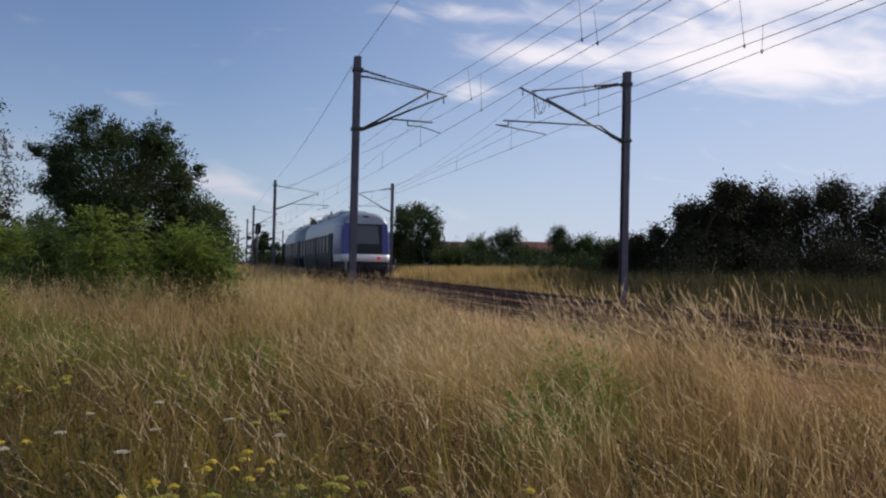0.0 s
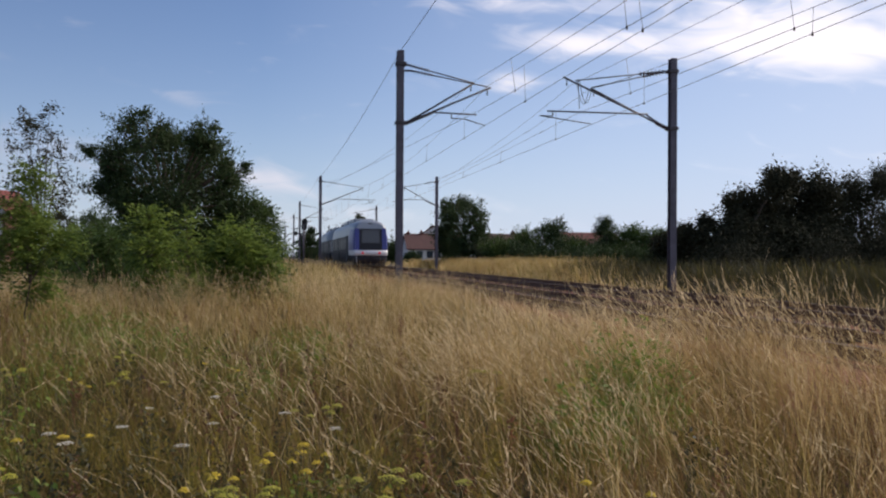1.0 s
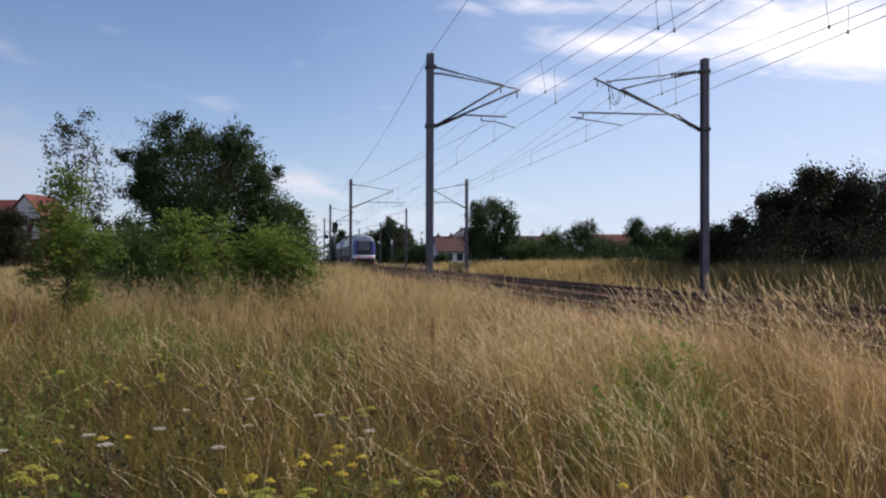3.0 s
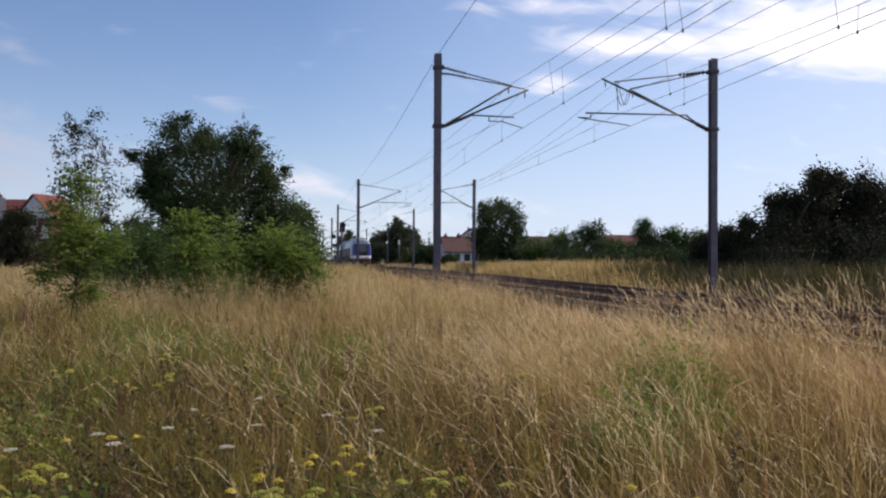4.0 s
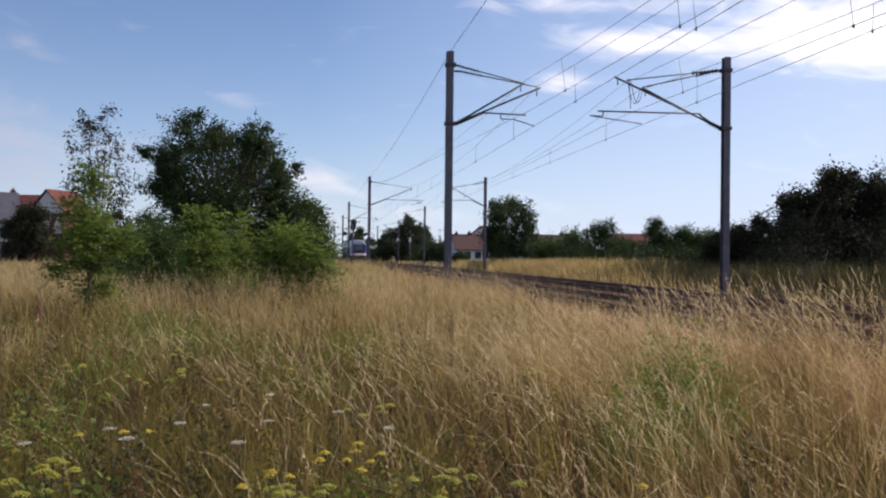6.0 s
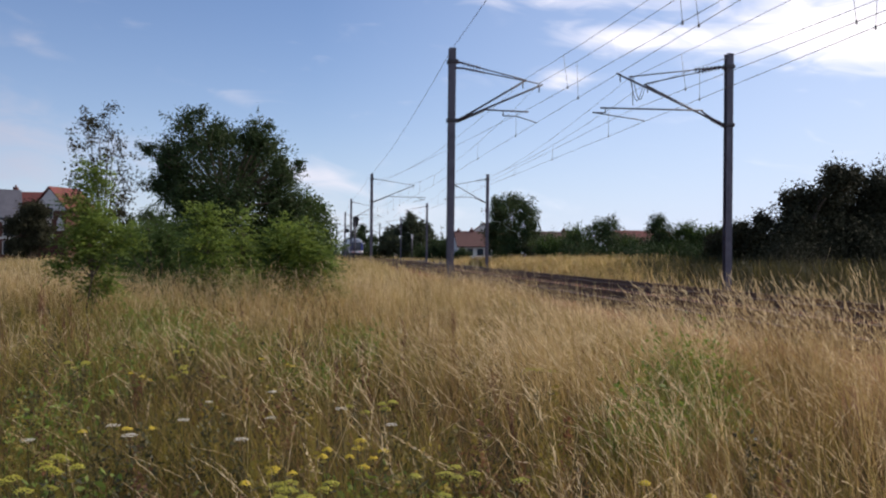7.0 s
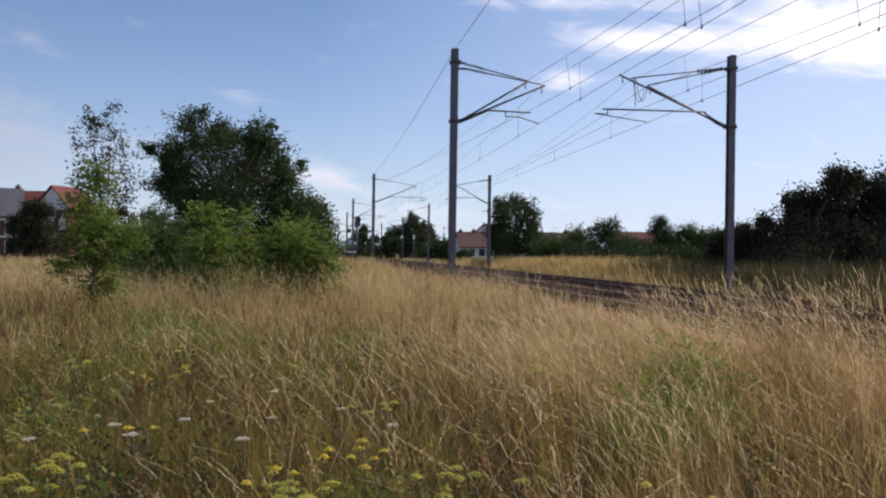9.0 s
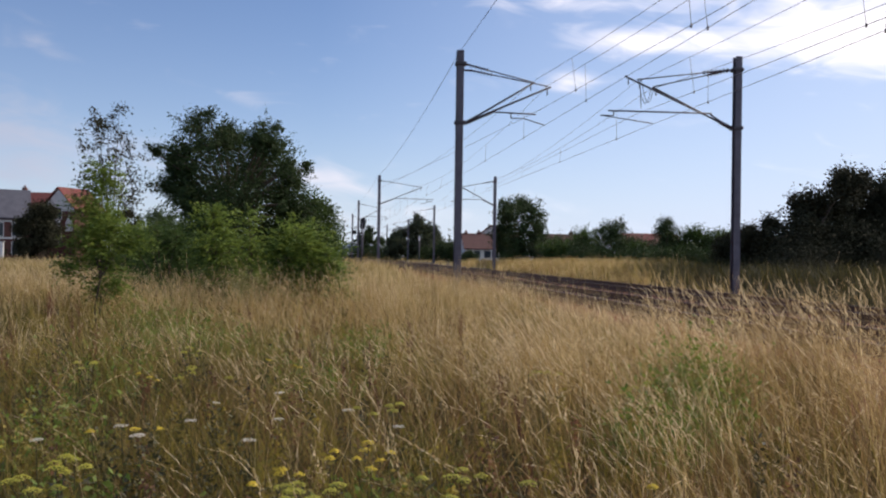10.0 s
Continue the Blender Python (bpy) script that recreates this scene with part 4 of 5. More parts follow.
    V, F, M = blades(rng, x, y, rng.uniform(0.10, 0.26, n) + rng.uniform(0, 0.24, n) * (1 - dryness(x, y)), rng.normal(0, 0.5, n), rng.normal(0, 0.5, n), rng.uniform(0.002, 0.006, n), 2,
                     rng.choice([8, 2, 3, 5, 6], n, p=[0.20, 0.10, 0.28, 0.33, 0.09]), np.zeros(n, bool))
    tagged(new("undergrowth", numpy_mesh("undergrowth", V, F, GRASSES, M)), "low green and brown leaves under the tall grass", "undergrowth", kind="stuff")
    # leafy weeds: upright stems set with small narrow leaves
    cx, cy = field(1500, 2.0, 12.0, 0.6, 1.5)
    ok = (rng.uniform(0, 1, len(cx)) > dryness(cx, cy) * 1.5) & (np.abs(cx - axis_x(cy)) > 4.5)
    cx, cy = cx[ok], cy[ok]
    k, per = len(cx), 120
    hgt, lx, ly = rng.uniform(0.35, 0.75, k), rng.normal(-0.08, 0.12, k), rng.normal(0, 0.12, k)
    f = rng.uniform(0.15, 1.0, (k, per))
    P = np.stack([cx[:, None] + lx[:, None] * hgt[:, None] * f, cy[:, None] + ly[:, None] * hgt[:, None] * f, lie(cx, cy)[:, None] + hgt[:, None] * f], 2)
    P += rng.normal(0, 0.022, P.shape)
    V, F = leaf_mesh(rng, P.reshape(-1, 3), 0.028, -0.35)
    pick = np.repeat(rng.choice([2, 3, 5, 6, 6], k), per)
    tagged(new("leafy_weeds", numpy_mesh("leafy_weeds", V, F, GRASSES, pick)), "olive-green leafy weeds among the dry stalks", "weeds", kind="stuff")
    # broken stalks lying across each other close by
    x, y = field(2300, 2.9, 9.5, 0.5, 1.5)
    ok = (rng.uniform(0, 1, len(x)) < 0.16 + 0.84 * dryness(x, y)) & (np.abs(x - axis_x(y)) > 4.2)
    x, y = x[ok], y[ok]
    n = len(x)
    V, F, M = blades(rng, x, y, rng.uniform(0.50, 1.02, n), rng.normal(-0.20, 0.30, n), rng.normal(0, 0.30, n), rng.uniform(0.0015, 0.0026, n), 5, rng.choice([0, 7, 7, 8], n), rng.uniform(0, 1, n) < 0.8,
                     (0.14, 0.28), (2.4, 4.2), spikelets=18)
    tagged(new("bent_stalks", numpy_mesh("bent_stalks", V, F, GRASSES, M)), "pale bent dry stalks standing out of the meadow", "grass", kind="stuff")


build_meadow()


def weed_stem(rng, bm_leaf, height, lean, leafy):
    """A thin stem with small leaves; returns its tip."""
    tip = Vector((lean[0] * height, lean[1] * height, height))
    rod(bm_leaf, (0, 0, -0.03), tip * 0.55 + Vector((0, 0, 0.01)), 0.004, 0.003, n=4, caps=False)
    rod(bm_leaf, tip * 0.55 + Vector((0, 0, 0.01)), tip, 0.003, 0.002, n=4, caps=False)
    for i in range(leafy):
        f = rng.uniform(0.1, 0.95)
        a = rng.uniform(0, 6.28)
        p = tip * f
        L = rng.uniform(0.03, 0.075)
        d = Vector((math.cos(a), math.sin(a), rng.uniform(-0.1, 0.7))) * L
        e = Vector((-math.sin(a), math.cos(a), 0)) * L * 0.16
        v = [bm_leaf.verts.new(q) for q in (p, p + d * 0.5 + e, p + d, p + d * 0.5 - e)]
        bm_leaf.faces.new(v)
    return tip


def bloom(rng, bm, c, radius, dome, count, size):
    """A flat or domed head of many small florets on rays."""
    for i in range(count):
        a, r = i * 2.39996, radius * math.sqrt((i + 0.5) / count)
        p = c + Vector((r * math.cos(a), r * math.sin(a), dome * (1 - (r / radius) ** 2) + rng.normal(0, size * 0.3)))
        s = size * rng.uniform(0.7, 1.3)
        ring = [bm.verts.new(p + Vector((s * math.cos(k * 1.2566), s * math.sin(k * 1.2566), rng.normal(0, s * 0.15)))) for k in range(5)]
        top = bm.verts.new(p + Vector((0, 0, s * 0.7)))
        for k in range(5):
            bm.faces.new((ring[k], ring[(k + 1) % 5], top))


def flower(kind, x, y, height, seed):
    rng = random.Random(seed)

    class R:
        uniform = staticmethod(rng.uniform)
        normal = staticmethod(rng.gauss)
    label, mat, heads, radius, dome, size = {
        "yellow": ("small clump of deep yellow flower heads among the grass", YELLOW, 3, 0.024, 0.012, 0.006),
        "lime": ("lime-yellow umbels on green stems among the grass", LIME, 5, 0.034, 0.014, 0.006),
        "white": ("flat white wild carrot umbel on a thin stem", WHITEBLOOM, 1, 0.032, 0.006, 0.005)}[kind]
    t = thing(kind + "_wildflower", label, "wildflower", kind + " wildflowers", m=Matrix.Translation((x, y, float(lie(x, y)))))
    stems = bmesh.new()
    tips = []
    for i in range(heads):
        spread = 0.0 if heads == 1 else 0.16
        tips.append(weed_stem(R, stems, height * rng.uniform(0.86, 1.03), (rng.gauss(-0.05, spread), rng.gauss(0, spread)), 5 if heads == 1 else 14))
    part("stem", stems, WEED, t, "green stems with narrow leaves")
    for tip in tips:
        bm = bmesh.new()
        bloom(R, bm, tip, radius * rng.uniform(0.8, 1.25), dome, 34, size)
        part("flower_head", bm, mat, t)
    return t


def build_flowers():
    lime = ((-0.47, 3.5), (0.07, 3.48), (-1.58, 3.81), (-1.62, 3.64), (-0.32, 5.32), (0.24, 3.6), (-2.2, 4.56), (1.45, 6.29), (-2.9, 7.2), (-2.3, 8.1), (-1.9, 6.9), (0.9, 7.0), (-0.55, 3.4))
    yellow = ((-0.48, 3.99), (-0.35, 4.35), (-0.74, 3.56), (0.98, 3.53), (-0.29, 3.97), (-1.76, 4.67), (-2.44, 4.94), (-1.3, 7.8), (-2.2, 6.8))
    white = ((-0.19, 4.72), (-1.41, 5.63), (-1.47, 4.38), (-2.0, 4.43), (-0.95, 4.51), (-1.35, 4.87), (-0.53, 5.36), (-0.94, 5.26), (-1.72, 4.84), (-1.05, 5.9))
    for kind, spots, h in (("lime", lime, 0.64), ("yellow", yellow, 0.63), ("white", white, 0.62)):
        for i, (x, y) in enumerate(spots):
            flower(kind, x, y, h - float(lie(x, y)) * 0.8, 100 + i * 7 + len(kind))


build_flowers()


def build_swaying():
    """Tall tufts that the wind rocks: each is one thing, keyed in motions()."""
    rng = np.random.default_rng(31)
    made = []
    for i in range(180):
        edge = i % 3 == 0          # along the railway side they stand taller
        y = rng.uniform(5.0, 8.8) if edge else rng.uniform(3.2, 12.0)
        x = (rng.uniform(0.12, 0.74) if edge else rng.uniform(-0.38, 0.40)) * y
        if abs(x - axis_x(y)) < 4.0:
            continue
        if not edge and rng.uniform(0, 1) > float(dryness(x, y)) - 0.1:
            continue
        n = 16
        tall = 1.0 + 0.28 * min(1, max(0, x - 0.5) / 2.0) * min(1, max(0, (y - 3.6) / 2.5))
        V, F, M = blades(rng, rng.normal(0, 0.07, n), rng.normal(0, 0.07, n), (rng.uniform(0.75, 1.08, n) if edge else rng.uniform(0.55, 0.98, n)) * tall, rng.normal(-0.24, 0.16, n), rng.normal(0, 0.15, n),
                         rng.uniform(0.0009, 0.0016, n) * (1 + y / 18), 4, rng.choice([0, 7, 8], n), rng.uniform(0, 1, n) < 0.85, (0.13, 0.27), (3.0, 5.0), z=np.full(n, -0.05))
        t = new("grass_tuft", numpy_mesh("grass_tuft", V, F, GRASSES, M))
        tagged(t, "tall tuft of dry golden grass with seed heads", "grass tuft", "swaying grass tufts")
        base = Matrix.Translation((x, y, float(lie(x, y))))
        t.matrix_basis = base
        made.append((t, base, rng.uniform(0, 6.28), rng.uniform(0.7, 1.3), rng.uniform(1.2, 3.2)))
    return made


swaying = build_swaying()


def build_green_clumps():
    """Fresh green leafy clumps that show among the dry grass on the railway side."""
    rng = np.random.default_rng(41)
    for x, y, h, w in ((1.95, 6.9, 1.12, 0.13), (1.80, 6.6, 0.98, 0.12), (2.10, 6.8, 0.95, 0.12), (1.30, 5.5, 0.78, 0.10), (1.48, 5.7, 0.64, 0.09), (1.9, 6.2, 0.8, 0.12),
                       (-2.9, 7.6, 0.66, 0.22), (-1.2, 8.4, 0.62, 0.2), (-2.2, 10.0, 0.7, 0.25), (-2.4, 5.6, 0.70, 0.13), (-2.7, 5.0, 0.62, 0.15), (-2.7, 10.2, 0.8, 0.2), (-4.4, 13.2, 0.85, 0.25),
                       (-1.7, 4.1, 0.56, 0.12), (-0.25, 4.1, 0.52, 0.10), (-3.4, 9.0, 0.7, 0.2), (-1.0, 10.8, 0.7, 0.2), (0.1, 3.6, 0.5, 0.1), (-3.6, 11.6, 0.75, 0.25), (-0.6, 3.6, 0.5, 0.1)):
        n = 150
        px, py = rng.normal(0, w, n), rng.normal(0, w, n)
        V, F, M = blades(rng, px, py, h * rng.uniform(0.45, 1.0, n), rng.normal(-0.1, 0.25, n) + px * 0.6, rng.normal(0, 0.25, n), rng.uniform(0.003, 0.007, n), 3,
                         rng.choice([4, 2, 6], n, p=[0.55, 0.2, 0.25]), np.zeros(n, bool), z=np.full(n, -0.03))
        f = rng.uniform(0.4, 1.0, n * 3)
        P = np.stack([np.tile(px, 3) * (1 + 0.5 * f), np.tile(py, 3), h * f * rng.uniform(0.5, 1.0, n * 3)], 1)
        LV, LF = leaf_mesh(rng, P, 0.045, -0.2)
        me = numpy_mesh("green_clump", np.concatenate([V, LV]), np.concatenate([F, LF + len(V)]), GRASSES, np.concatenate([M, np.full(len(LF), 4)]))
        t = tagged(new("green_clump", me), "fresh green leafy clump among dry golden grass", "weed", "green clumps", kind="stuff")
        t.matrix_basis = Matrix.Translation((x, y, float(lie(x, y))))


build_green_clumps()


def build_docks():
    """Dead rusty seed spikes of dock."""
    rng = np.random.default_rng(52)
    spots = ((-4.6, 10.6, 0.95), (-4.9, 11.2, 0.9), (-4.2, 10.2, 0.85), (-5.3, 11.8, 0.95), (-3.9, 9.4, 0.8), (-4.4, 9.2, 0.75), (-1.0, 7.6, 0.75), (-0.8, 7.2, 0.7), (-0.65, 8.0, 0.8), (0.5, 6.4, 0.72),
             (-2.1, 6.3, 0.66), (-3.2, 8.2, 0.75), (0.55, 5.2, 0.7), (-0.4, 9.6, 0.85), (0.2, 10.2, 0.9), (-1.6, 9.8, 0.8))
    for x, y, h in spots:
        t = thing("dock_plant", "dead rust-brown dock spike among the grass", "weed", "dead docks", m=Matrix.Translation((x, y, float(lie(x, y)))))
        lean = Vector((rng.normal(-0.05, 0.08), rng.normal(0, 0.06), 1))
        bm = bmesh.new()
        rod(bm, (0, 0, -0.04), lean * h, 0.005, 0.002, n=5)
        twigs = []
        for k in range(5):
            a, f = rng.uniform(0, 6.28), rng.uniform(0.45, 0.8)
            b = lean * h * f + Vector((math.cos(a) * 0.05, math.sin(a) * 0.05, 0.14))
            rod(bm, lean * h * f, b, 0.003, 0.0015, n=4)
            twigs.append((lean * h * f, b))
        part("stem", bm, RUST, t)
        twigs.append((lean * h * 0.6, lean * h))
        P = np.concatenate([np.array(a)[None] + (np.array(b) - np.array(a))[None] * rng.uniform(0.1, 1, (34, 1)) for a, b in twigs]) + rng.normal(0, 0.010, (34 * len(twigs), 3))
        V, F = leaf_mesh(rng, P, 0.016, 0.2)
        ob = new("seed_spike", numpy_mesh("seed_spike", V, F, [RUST]))
        ob.parent = t
        tagged(ob, "crumbly rust-brown seeds", kind="stuff")


build_docks()


# ---- train ----
BODY = material("train_silver", (0.33, 0.36, 0.40), 0.35, 0.25, vary=0.12, scale=1.5, fine=30, bump=0.03)
BLUE = material("train_blue", (0.035, 0.045, 0.26), 0.3, vary=0.15, scale=2, bump=0.03, spec=0.5)
WHITE = material("train_white", (0.86, 0.86, 0.86), 0.35, vary=0.08, bump=0.03, tint=(0.6, 0.6, 0.6))
# grey-blue paint of the lower body, darkened by the shade mixed into it
SKIRT = material("train_grey_shaded", (0.045, 0.048, 0.058), 0.6, spec=0.15, vary=0.15, scale=2, bump=0.03)
DARK = material("train_dark", (0.025, 0.025, 0.03), 0.55, vary=0.2, spec=0.25)
GLASS = material("train_glass", (0.03, 0.035, 0.045), 0.3, vary=0.1, bump=0.0, spec=0.08)
LENS = material("lamp_lens", (0.10, 0.10, 0.11), 0.15, vary=0.1)
SCREEN = material("windscreen_glass", (0.05, 0.055, 0.065), 0.12, vary=0.1, bump=0.0, spec=0.6)


def glow(name, color, strength):
    m = material(name, color, 0.3)
    b = m.node_tree.nodes["Principled BSDF"]
    b.inputs["Emission Color"].default_value, b.inputs["Emission Strength"].default_value = (*color, 1), strength
    return m


TAIL = glow("tail_lamp_red", (0.75, 0.05, 0.06), 0.35)
CAR = 20.0


def section(w, roof, n=6):
    """Half cross-section from the skirt up over the shoulder to the roof's middle: (x, z) above the rail."""
    pts = [(w * 0.90, 0.50), (w * 0.97, 1.02), (w * 0.99, 1.22), (w, 1.40), (w * 0.99, 2.45), (w * 0.93, 3.0)]
    for i in range(1, n + 1):
        a = i / n * math.pi / 2
        pts.append((w * 0.93 * math.cos(a) ** 0.75 if i < n else 0.0, 3.0 + (roof - 3.0) * math.sin(a)))
    return pts


def loft(rings, mats=None, close=True):
    """Rings of (x, y, z) joined one to the next."""
    bm = bmesh.new()
    R = [[bm.verts.new(p) for p in ring] for ring in rings]
    n = len(R[0])
    for a, b in zip(R, R[1:]):
        for i in range(n - (0 if close else 1)):
            f = bm.faces.new((a[i], a[(i + 1) % n], b[(i + 1) % n], b[i]))
            f.smooth = True
            if mats:
                f.material_index = mats(i, f)
    if close:
        bm.faces.new(R[0][::-1])
        bm.faces.new(R[-1])
    bmesh.ops.recalc_face_normals(bm, faces=bm.faces)
    return bm


def full(sec, y, shrink=1.0, tilt=0.0):
    pts = [(x * shrink, y + tilt * max(0, z - 1.1), z) for x, z in sec]
    return pts + [(-x, yy, z) for x, yy, z in reversed(pts[:-1])]


def build_train():
    """Its tail faces -y, at the origin; it runs away along +y. Heights are above the rail."""
    t = thing("passenger_train", "blue and silver passenger train with white band and red lamps", "train")
    w, roof = 1.43, 3.72
    for k in range(2):
        y0 = k * (CAR + 0.5)
        nose = k == 0
        sec = section(w, roof)
        rings = []
        if nose:
            for dy, sh, dz in ((0.05, 0.82, 0.84), (0.18, 0.87, 0.90), (0.7, 0.92, 0.95), (1.5, 0.96, 0.98), (2.6, 1.0, 1.0)):
                s2 = [(x * sh, z if z < 2 else 2 + (z - 2) * dz) for x, z in sec]
                rings.append(full(s2, y0 + dy, 1.0, 0.26 * max(0.0, 1 - dy / 2.6)))
        else:
            rings.append(full(sec, y0))
        rings.append(full(sec, y0 + CAR))
        n_half = len(sec)

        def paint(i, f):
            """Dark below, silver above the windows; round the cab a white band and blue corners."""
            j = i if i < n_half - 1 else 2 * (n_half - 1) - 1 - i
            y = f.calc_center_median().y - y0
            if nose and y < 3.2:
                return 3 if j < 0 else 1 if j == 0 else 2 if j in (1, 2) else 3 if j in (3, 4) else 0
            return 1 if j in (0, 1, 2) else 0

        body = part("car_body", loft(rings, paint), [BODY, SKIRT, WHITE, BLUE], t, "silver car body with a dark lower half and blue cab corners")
        # the skirt and bogies
        part("underframe", boxed(-1.15, 1.15, y0 + 0.9, y0 + CAR - 0.3, 0.28, 0.62, 0.05), DARK, t, "dark underframe")
        for by in (3.4, CAR - 2.2):
            bg = new("bogie")
            bg.empty_display_size = 0.2
            bg.parent = t
            bm = bmesh.new()
            for sx in (-1, 1):
                box(bm, sx * 0.95, sx * 1.1, y0 + by - 1.6, y0 + by + 1.6, 0.42, 0.62, 0.03)
            part("bogie_frame", bm, DARK, bg)
            for wy in (-1.1, 1.1):
                for sx in (-1, 1):
                    part("wheel", rods(((sx * 0.69, y0 + by + wy, 0.43), (sx * 0.82, y0 + by + wy, 0.43)), r=0.43, n=20), RAIL, bg)
        # windows along both sides
        for sx in (-1, 1):
            bm = boxed(sx * (w - 0.01), sx * (w + 0.012), y0 + (2.9 if nose else 0.5), y0 + CAR - 0.5, 1.25, 2.50, 0.02)
            part("window_band", bm, DARK, t, "dark band round the side windows")
            for i in range(8):
                ya = y0 + (4.6 if nose else 1.0) + i * (1.75 if nose else 2.25)
                part("window", boxed(sx * (w + 0.008), sx * (w + 0.02), ya, ya + 1.45, 1.5, 2.4, 0.03), GLASS, t)
            for yd in (3.2, 11.0):
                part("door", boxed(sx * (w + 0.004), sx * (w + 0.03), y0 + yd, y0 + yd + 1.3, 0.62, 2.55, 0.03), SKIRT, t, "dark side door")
        # roof gear
        for ya, yb, h in ((5, 9, 0.20), (11, 14.5, 0.26), (16, 18, 0.18)):
            part("roof_unit", boxed(-0.8, 0.8, y0 + ya, y0 + yb, roof - 0.12, roof + h, 0.08), BODY, t)
        if k == 1:
            part("gangway", boxed(-1.0, 1.0, CAR - 0.05, CAR + 0.55, 0.8, 3.4, 0.05), DARK, t, "dark bellows between the cars")
    # the cab end: blue corner panels, windscreen, white band with lamps, dark skirt
    def face_y(z):
        return 0.05 + 0.255 * max(0, z - 1.1) - 0.015

    def panel(x0, x1, z0, z1, out=0.03, taper=0.0):
        bm = bmesh.new()
        q = [(x0, z0), (x1, z0), (x1 + taper, z1), (x0 - taper if taper else x0, z1)]
        if taper:
            q = [(x0, z0), (x1, z0), (x1 - taper, z1), (x0 + taper, z1)]
        a = [bm.verts.new((x, face_y(z) - out, z)) for x, z in q]
        b = [bm.verts.new((x, face_y(z) + 0.15, z)) for x, z in q]
        bm.faces.new(a)
        bm.faces.new(b[::-1])
        for i in range(4):
            bm.faces.new((a[i], b[i], b[(i + 1) % 4], a[(i + 1) % 4]))
        bmesh.ops.recalc_face_normals(bm, faces=bm.faces)
        return bm

    part("front_panel", panel(-0.84, 0.84, 1.42, 3.0, 0.022), DARK, t, "dark panel round the windscreen")
    part("windscreen", panel(-0.68, 0.68, 1.95, 2.90, 0.035, 0.06), SCREEN, t, "dark sloping windscreen")
    for sx in (-1, 1):
        part("corner_panel", panel(min(sx * 0.84, sx * 1.15), max(sx * 0.84, sx * 1.15), 1.42, 3.02, 0.012), BLUE, t, "deep blue corner panel")
    part("white_band", loft([[(x, y, z) for x, y in ((-1.30, 0.7), (-1.20, 0.10), (-1.0, -0.02), (1.0, -0.02), (1.20, 0.10), (1.30, 0.7))] for z in (1.03, 1.41)], close=True), WHITE, t, "white band across the cab end")
    part("lower_front", loft([[(x, y, z) for x, y in ((-1.26, 0.7), (-1.16, 0.12), (-0.95, 0.02), (0.95, 0.02), (1.16, 0.12), (1.26, 0.7))] for z in (0.45, 1.025)], close=True), DARK, t, "black apron under the band")
    for x, m, nm in ((-0.98, LENS, "headlamp"), (-0.62, TAIL, "tail_lamp"), (0.62, TAIL, "tail_lamp"), (0.98, LENS, "headlamp")):
        yl = -0.02 if abs(x) < 0.8 else 0.05
        part(nm, rods(((x, yl - 0.02, 1.21), (x, yl + 0.06, 1.21)), r=0.10, n=16), m, t, "glowing red tail lamp" if m is TAIL else "clear round headlamp")
    part("coupler", rods(((0, -0.25, 0.9), (0, 0.4, 0.9)), r=0.12, n=8), DARK, t)
    part("snowplough", boxed(-1.05, 1.05, 0.05, 0.35, 0.22, 0.72, 0.06), DARK, t)
    bm = bmesh.new()
    box(bm, -0.16, 0.16, 0.62, 0.75, 3.3, 3.42, 0.02)
    part("top_lamp", bm, DARK, t)
    return t


train = build_train()


# ---- signal, houses ----
ROOF_RED = material("roof_tiles_red", (0.17, 0.045, 0.036), 0.85, tint=(0.115, 0.034, 0.029), scale=1.5, fine=20, bump=0.5, obj=0.5)
ROOF_BROWN = material("roof_tiles_brown", (0.11, 0.048, 0.042), 0.85, tint=(0.075, 0.036, 0.032), scale=1.5, fine=20, bump=0.5)
ROOF_SLATE = material("roof_slate", (0.10, 0.10, 0.12), 0.7, tint=(0.06, 0.06, 0.075), scale=1.5, fine=20, bump=0.4)
RENDERWALL = material("wall_white", (0.72, 0.70, 0.66), 0.9, tint=(0.58, 0.56, 0.52), scale=0.8, fine=15)
BRICK = material("wall_brick", (0.14, 0.055, 0.042), 0.9, tint=(0.09, 0.036, 0.03), scale=1, fine=18)
PANE = material("window_glass", (0.05, 0.06, 0.07), 0.1, vary=0.1, bump=0)
SIGNAL_BLACK = material("signal_black", (0.015, 0.015, 0.016), 0.6)


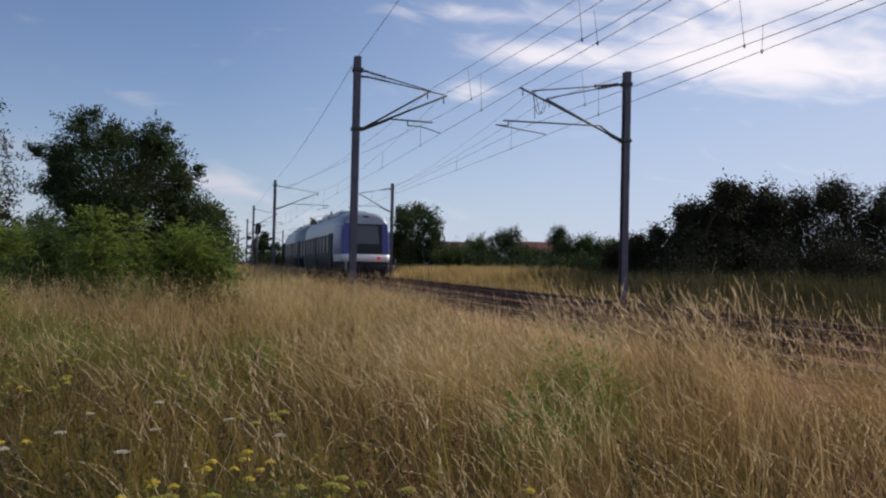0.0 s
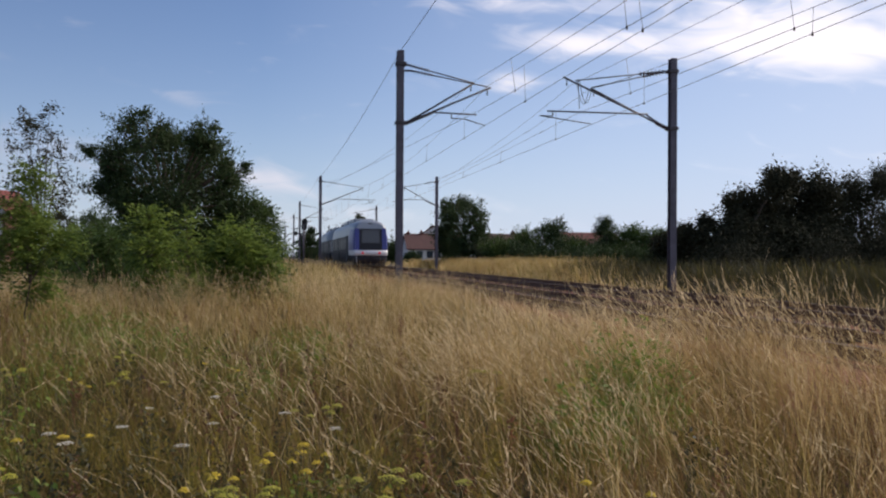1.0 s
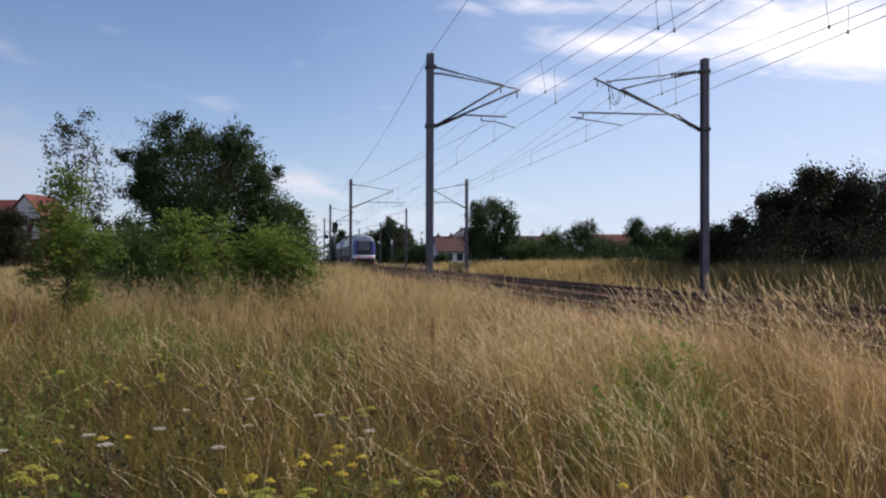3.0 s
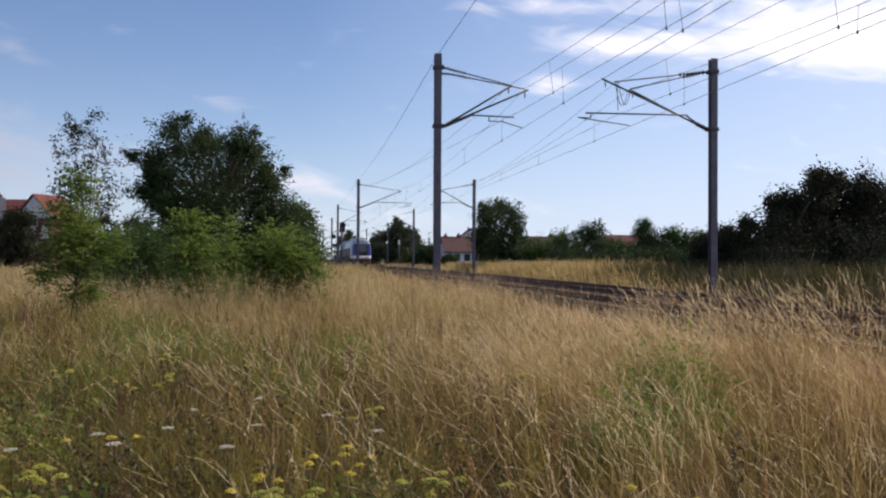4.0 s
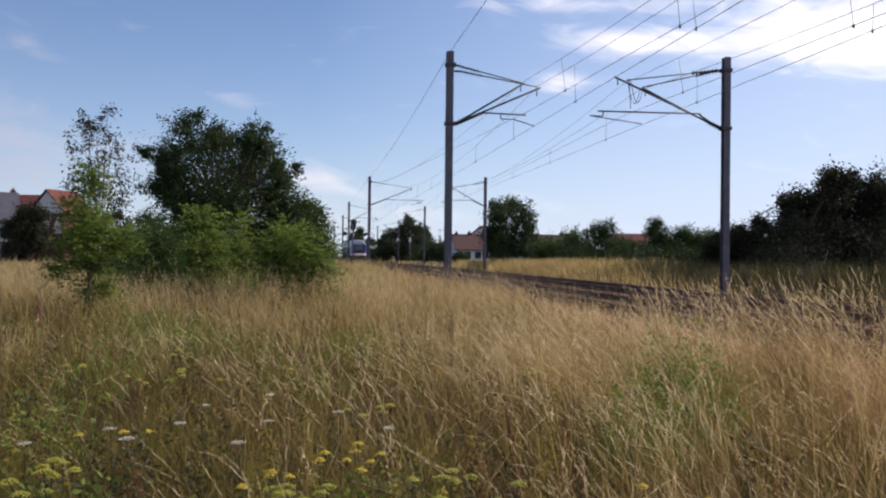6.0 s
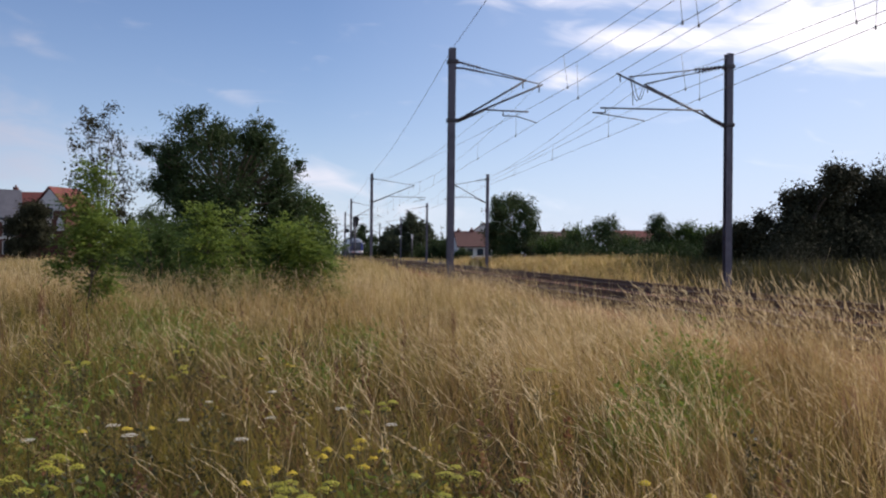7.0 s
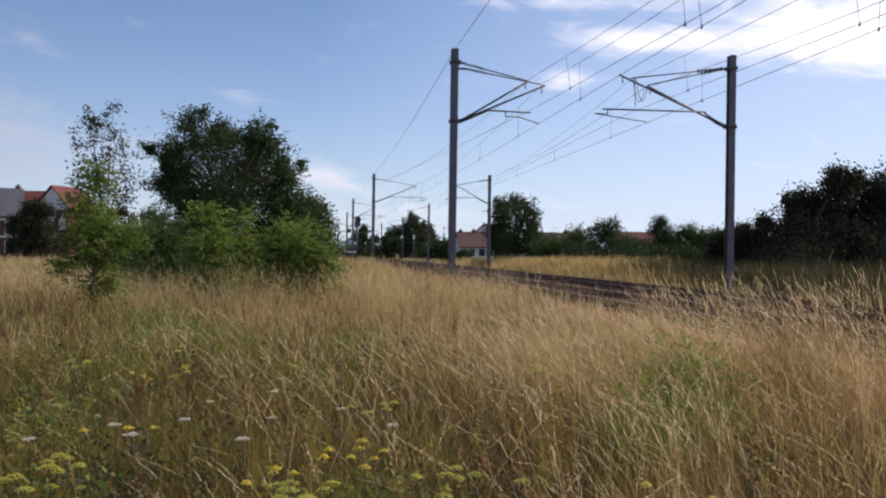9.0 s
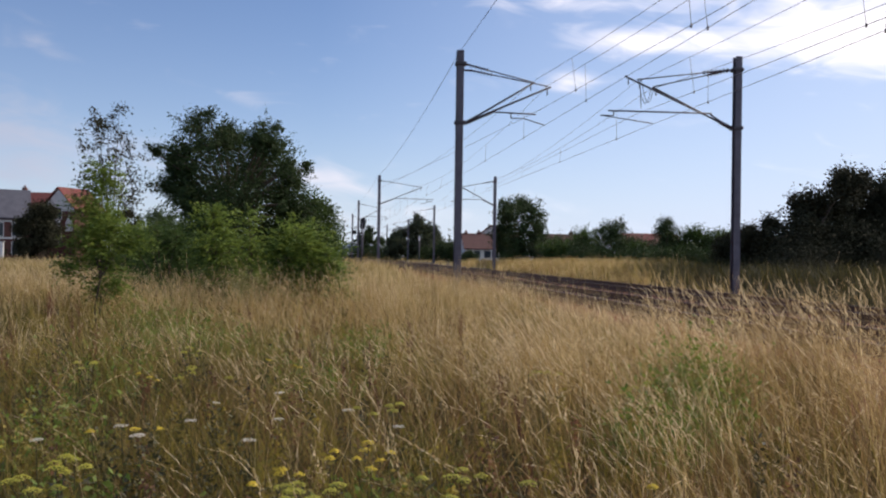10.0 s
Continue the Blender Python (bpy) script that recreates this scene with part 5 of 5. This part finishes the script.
def build_signal():
    p = Vector((-10.35, 112.4, 0.25))
    t = thing("railway_signal", "black railway signal head on a slim grey post beside the track", "railway signal", m=Matrix.Translation(p) @ pose(0, 0, 0, 0, 0, heading(112)))
    part("post", rods(((0, 0, 0), (0, 0, 5.4)), r=0.08, n=8), STEEL, t)
    bm = bmesh.new()
    for z, r, x in ((5.6, 0.38, 0.12), (4.85, 0.32, 0.0)):
        rod(bm, (x, -0.03, z), (x, 0.03, z), r, n=24)
    box(bm, -0.28, 0.42, -0.03, 0.03, 4.8, 5.6)
    part("backboard", bm, SIGNAL_BLACK, t, "black rounded backboard")
    part("lamp_case", boxed(-0.2, 0.3, 0.03, 0.35, 4.7, 5.8, 0.05), SIGNAL_BLACK, t)
    part("ladder", rods(((-0.18, 0.3, 0), (-0.18, 0.3, 4.6)), ((0.18, 0.3, 0), (0.18, 0.3, 4.6)), *[((-0.18, 0.3, 0.4 * i), (0.18, 0.3, 0.4 * i)) for i in range(1, 11)], r=0.02), STEEL, t)
    part("route_box", boxed(-1.25, -0.75, -0.05, 0.25, 3.9, 4.4, 0.04), SIGNAL_BLACK, t)
    part("bracket", rods(((-0.8, 0, 4.1), (0, 0, 4.1)), r=0.04), STEEL, t)
    m = thing("marker_post", "slim grey marker post with a pale plate beside the line", "marker post", m=Matrix.Translation((-3.8, 140, 0.2)))
    part("post", rods(((0, 0, 0), (0, 0, 4.2)), r=0.07, n=8), STEEL, m)
    part("plate", boxed(-0.13, 0.13, -0.15, -0.08, 3.7, 4.4, 0.03), RENDERWALL, m, "pale plate")


build_signal()


def gable_house(label, x, y, turn, length, depth, eaves, ridge, wall, roof, chimneys=(), windows=(), base=None):
    """Ridge along its own x; windows: (side, along, bottom, width, height), side f (towards -y), r (+x end) or l (-x end)."""
    t = thing("house", label, "house", "houses", m=Matrix.Translation((x, y, float(lie(x, y)) - 0.1)) @ pose(0, 0, 0, 0, 0, turn))
    a, b = length / 2, depth / 2
    bm = bmesh.new()
    v = [[bm.verts.new((sx * a, sy * b, z)) for sy, z in ((-1, 0), (1, 0), (1, eaves), (0, ridge - 0.12), (-1, eaves))] for sx in (-1, 1)]
    bm.faces.new(v[0][::-1]), bm.faces.new(v[1])
    for i in range(5):
        bm.faces.new((v[0][i], v[0][(i + 1) % 5], v[1][(i + 1) % 5], v[1][i]))
    bmesh.ops.recalc_face_normals(bm, faces=bm.faces)
    part("wall", bm, wall, t)
    for sy in (-1, 1):
        bm = bmesh.new()
        o = 0.35
        dz = (ridge - eaves) / b * o
        q = [(-a - 0.25, sy * (b + o), eaves - dz), (a + 0.25, sy * (b + o), eaves - dz), (a + 0.25, 0, ridge), (-a - 0.25, 0, ridge)]
        lo = [bm.verts.new(p) for p in q]
        hi = [bm.verts.new((p[0], p[1], p[2] + 0.16)) for p in q]
        bm.faces.new(lo), bm.faces.new(hi[::-1])
        for i in range(4):
            bm.faces.new((lo[i], hi[i], hi[(i + 1) % 4], lo[(i + 1) % 4]))
        bmesh.ops.recalc_face_normals(bm, faces=bm.faces)
        part("roof", bm, roof, t)
    for cx, cy, h in chimneys:
        c = part("chimney", boxed(cx - 0.3, cx + 0.3, cy - 0.25, cy + 0.25, eaves, ridge + h, 0.03), BRICK, t)
        part("chimney_pot", rods(((cx, cy, ridge + h), (cx, cy, ridge + h + 0.3)), r=0.12, n=8), ROOF_RED, c)
    for side, u, z, w, h in windows:
        def slab(inset, grow):
            if side == "f":
                return boxed(u - w / 2 - grow, u + w / 2 + grow, -b - inset, -b + 0.06, z - grow, z + h + grow)
            e = a if side == "r" else -a
            s = 1 if side == "r" else -1
            return boxed(e - s * 0.06, e + s * inset, u - w / 2 - grow, u + w / 2 + grow, z - grow, z + h + grow)
        wd = part("window", slab(0.02, 0.08), RENDERWALL, t, "white window frame")
        part("pane", slab(0.035, 0.0), PANE, wd)
    return t


gable_house("white cottage with a brown tiled roof beyond the tracks", 7.6, 142, 6, 9.0, 7.0, 2.5, 4.75, RENDERWALL, ROOF_BROWN, chimneys=((-4.0, 0, 0.35), (-1.9, 0, 0.45)),
            windows=(("f", -2.6, 1.0, 0.9, 1.1), ("f", -1.0, 1.0, 1.0, 1.1), ("f", 0.2, 1.0, 1.0, 1.1)))
gable_house("house with a steep grey-brown roof behind a cottage", 8.6, 152, 80, 8.0, 8.0, 3.2, 6.4, RENDERWALL, ROOF_BROWN)
gable_house("low house with a red tiled roof behind the hedge", 26.0, 112, 0, 7.0, 7.0, 2.4, 4.3, RENDERWALL, ROOF_RED)
gable_house("low house with a brown tiled roof behind the hedge", 15.5, 118, 0, 7.0, 7.0, 2.4, 4.2, RENDERWALL, ROOF_BROWN, chimneys=((1.6, 0, 0.4),))
villa = gable_house("brick house with a red roof and white gable", -48.9, 116, 68, 4.8, 5.6, 6.6, 9.2, BRICK, ROOF_RED, windows=(("l", 0.0, 5.2, 1.1, 1.4), ("l", 0.0, 2.2, 1.1, 1.4)))
bm = bmesh.new()
a = [bm.verts.new((-2.43, y, z)) for y, z in ((-2.75, 6.2), (2.75, 6.2), (2.75, 6.6), (0, 9.0), (-2.75, 6.6))]
b = [bm.verts.new((-2.36, v.co.y, v.co.z)) for v in a]
bm.faces.new(a), bm.faces.new(b[::-1])
for i in range(5):
    bm.faces.new((a[i], b[i], b[(i + 1) % 5], a[(i + 1) % 5]))
bmesh.ops.recalc_face_normals(bm, faces=bm.faces)
part("gable_panel", bm, RENDERWALL, villa, "white rendered gable")
gable_house("brick house with a red tiled roof and a chimney", -55.0, 121, 0, 7.0, 7.0, 6.4, 8.9, BRICK, ROOF_RED, chimneys=((-2.6, 0, 0.8),))
slate_house = gable_house("brick house with a dark slate roof and white trim", -58.0, 110, 28, 11.0, 8.0, 5.2, 8.6, BRICK, ROOF_SLATE,
            windows=(("f", 4.2, 2.8, 1.2, 1.6), ("f", 2.0, 2.8, 1.2, 1.6), ("f", -0.4, 2.8, 1.2, 1.6), ("f", 4.2, 0.6, 1.2, 1.5)))
for z in (2.45, 4.55, 5.0):
    part("string_course", boxed(-5.5, 5.52, -4.06, -3.98, z, z + 0.22), RENDERWALL, slate_house, "white band of masonry")
for y in (-1.9, 0.1, 2.0):
    bm = bmesh.new()
    a = [bm.verts.new((-2.52, y + dy, z)) for dy, z in ((-0.55, 3.6), (0.55, 3.6), (0.55, 4.7), (0, 5.7), (-0.55, 4.7))]
    b = [bm.verts.new((-2.38, v.co.y, v.co.z)) for v in a]
    bm.faces.new(a), bm.faces.new(b[::-1])
    for i in range(5):
        bm.faces.new((a[i], b[i], b[(i + 1) % 5], a[(i + 1) % 5]))
    bmesh.ops.recalc_face_normals(bm, faces=bm.faces)
    part("window_surround", bm, RENDERWALL, villa, "white pointed window surround")
w = thing("garden_wall", "low white garden wall at the field's edge", "garden wall", m=Matrix.Translation((-47.5, 92, 0.3)))
part("wall_panel", boxed(-3.0, 1.6, -0.1, 0.1, 0, 2.0, 0.03), RENDERWALL, w)
part("coping", boxed(-3.1, 1.7, -0.16, 0.16, 2.0, 2.1, 0.02), CONCRETE, w)


# ---- what moves ----
def motions():
    rows = []
    for i in range(21):
        t = i * 0.5
        y = 45.8 + 19.4 * t - 0.24 * t * t
        m = Matrix.Translation(on_track(y, TRACKS[0], RAIL_Z))
        far = on_track(y + 2 * CAR, TRACKS[0], RAIL_Z) - on_track(y, TRACKS[0], RAIL_Z)
        rows.append((t, m @ pose(0, 0, 0, 0, 0, math.degrees(math.atan2(-far.x, far.y)))))
    walk(train, rows)
    for tuft, base, phase, speed, amount in swaying:
        walk(tuft, [(i * 0.25, base @ pose(0, 0, 0, 0.4 * amount * math.sin(1.7 * speed * i * 0.25 * 2 + phase * 2), amount * (math.sin(3.4 * speed * i * 0.25 + phase) - 0.4), 0)) for i in range(41)])


motions()
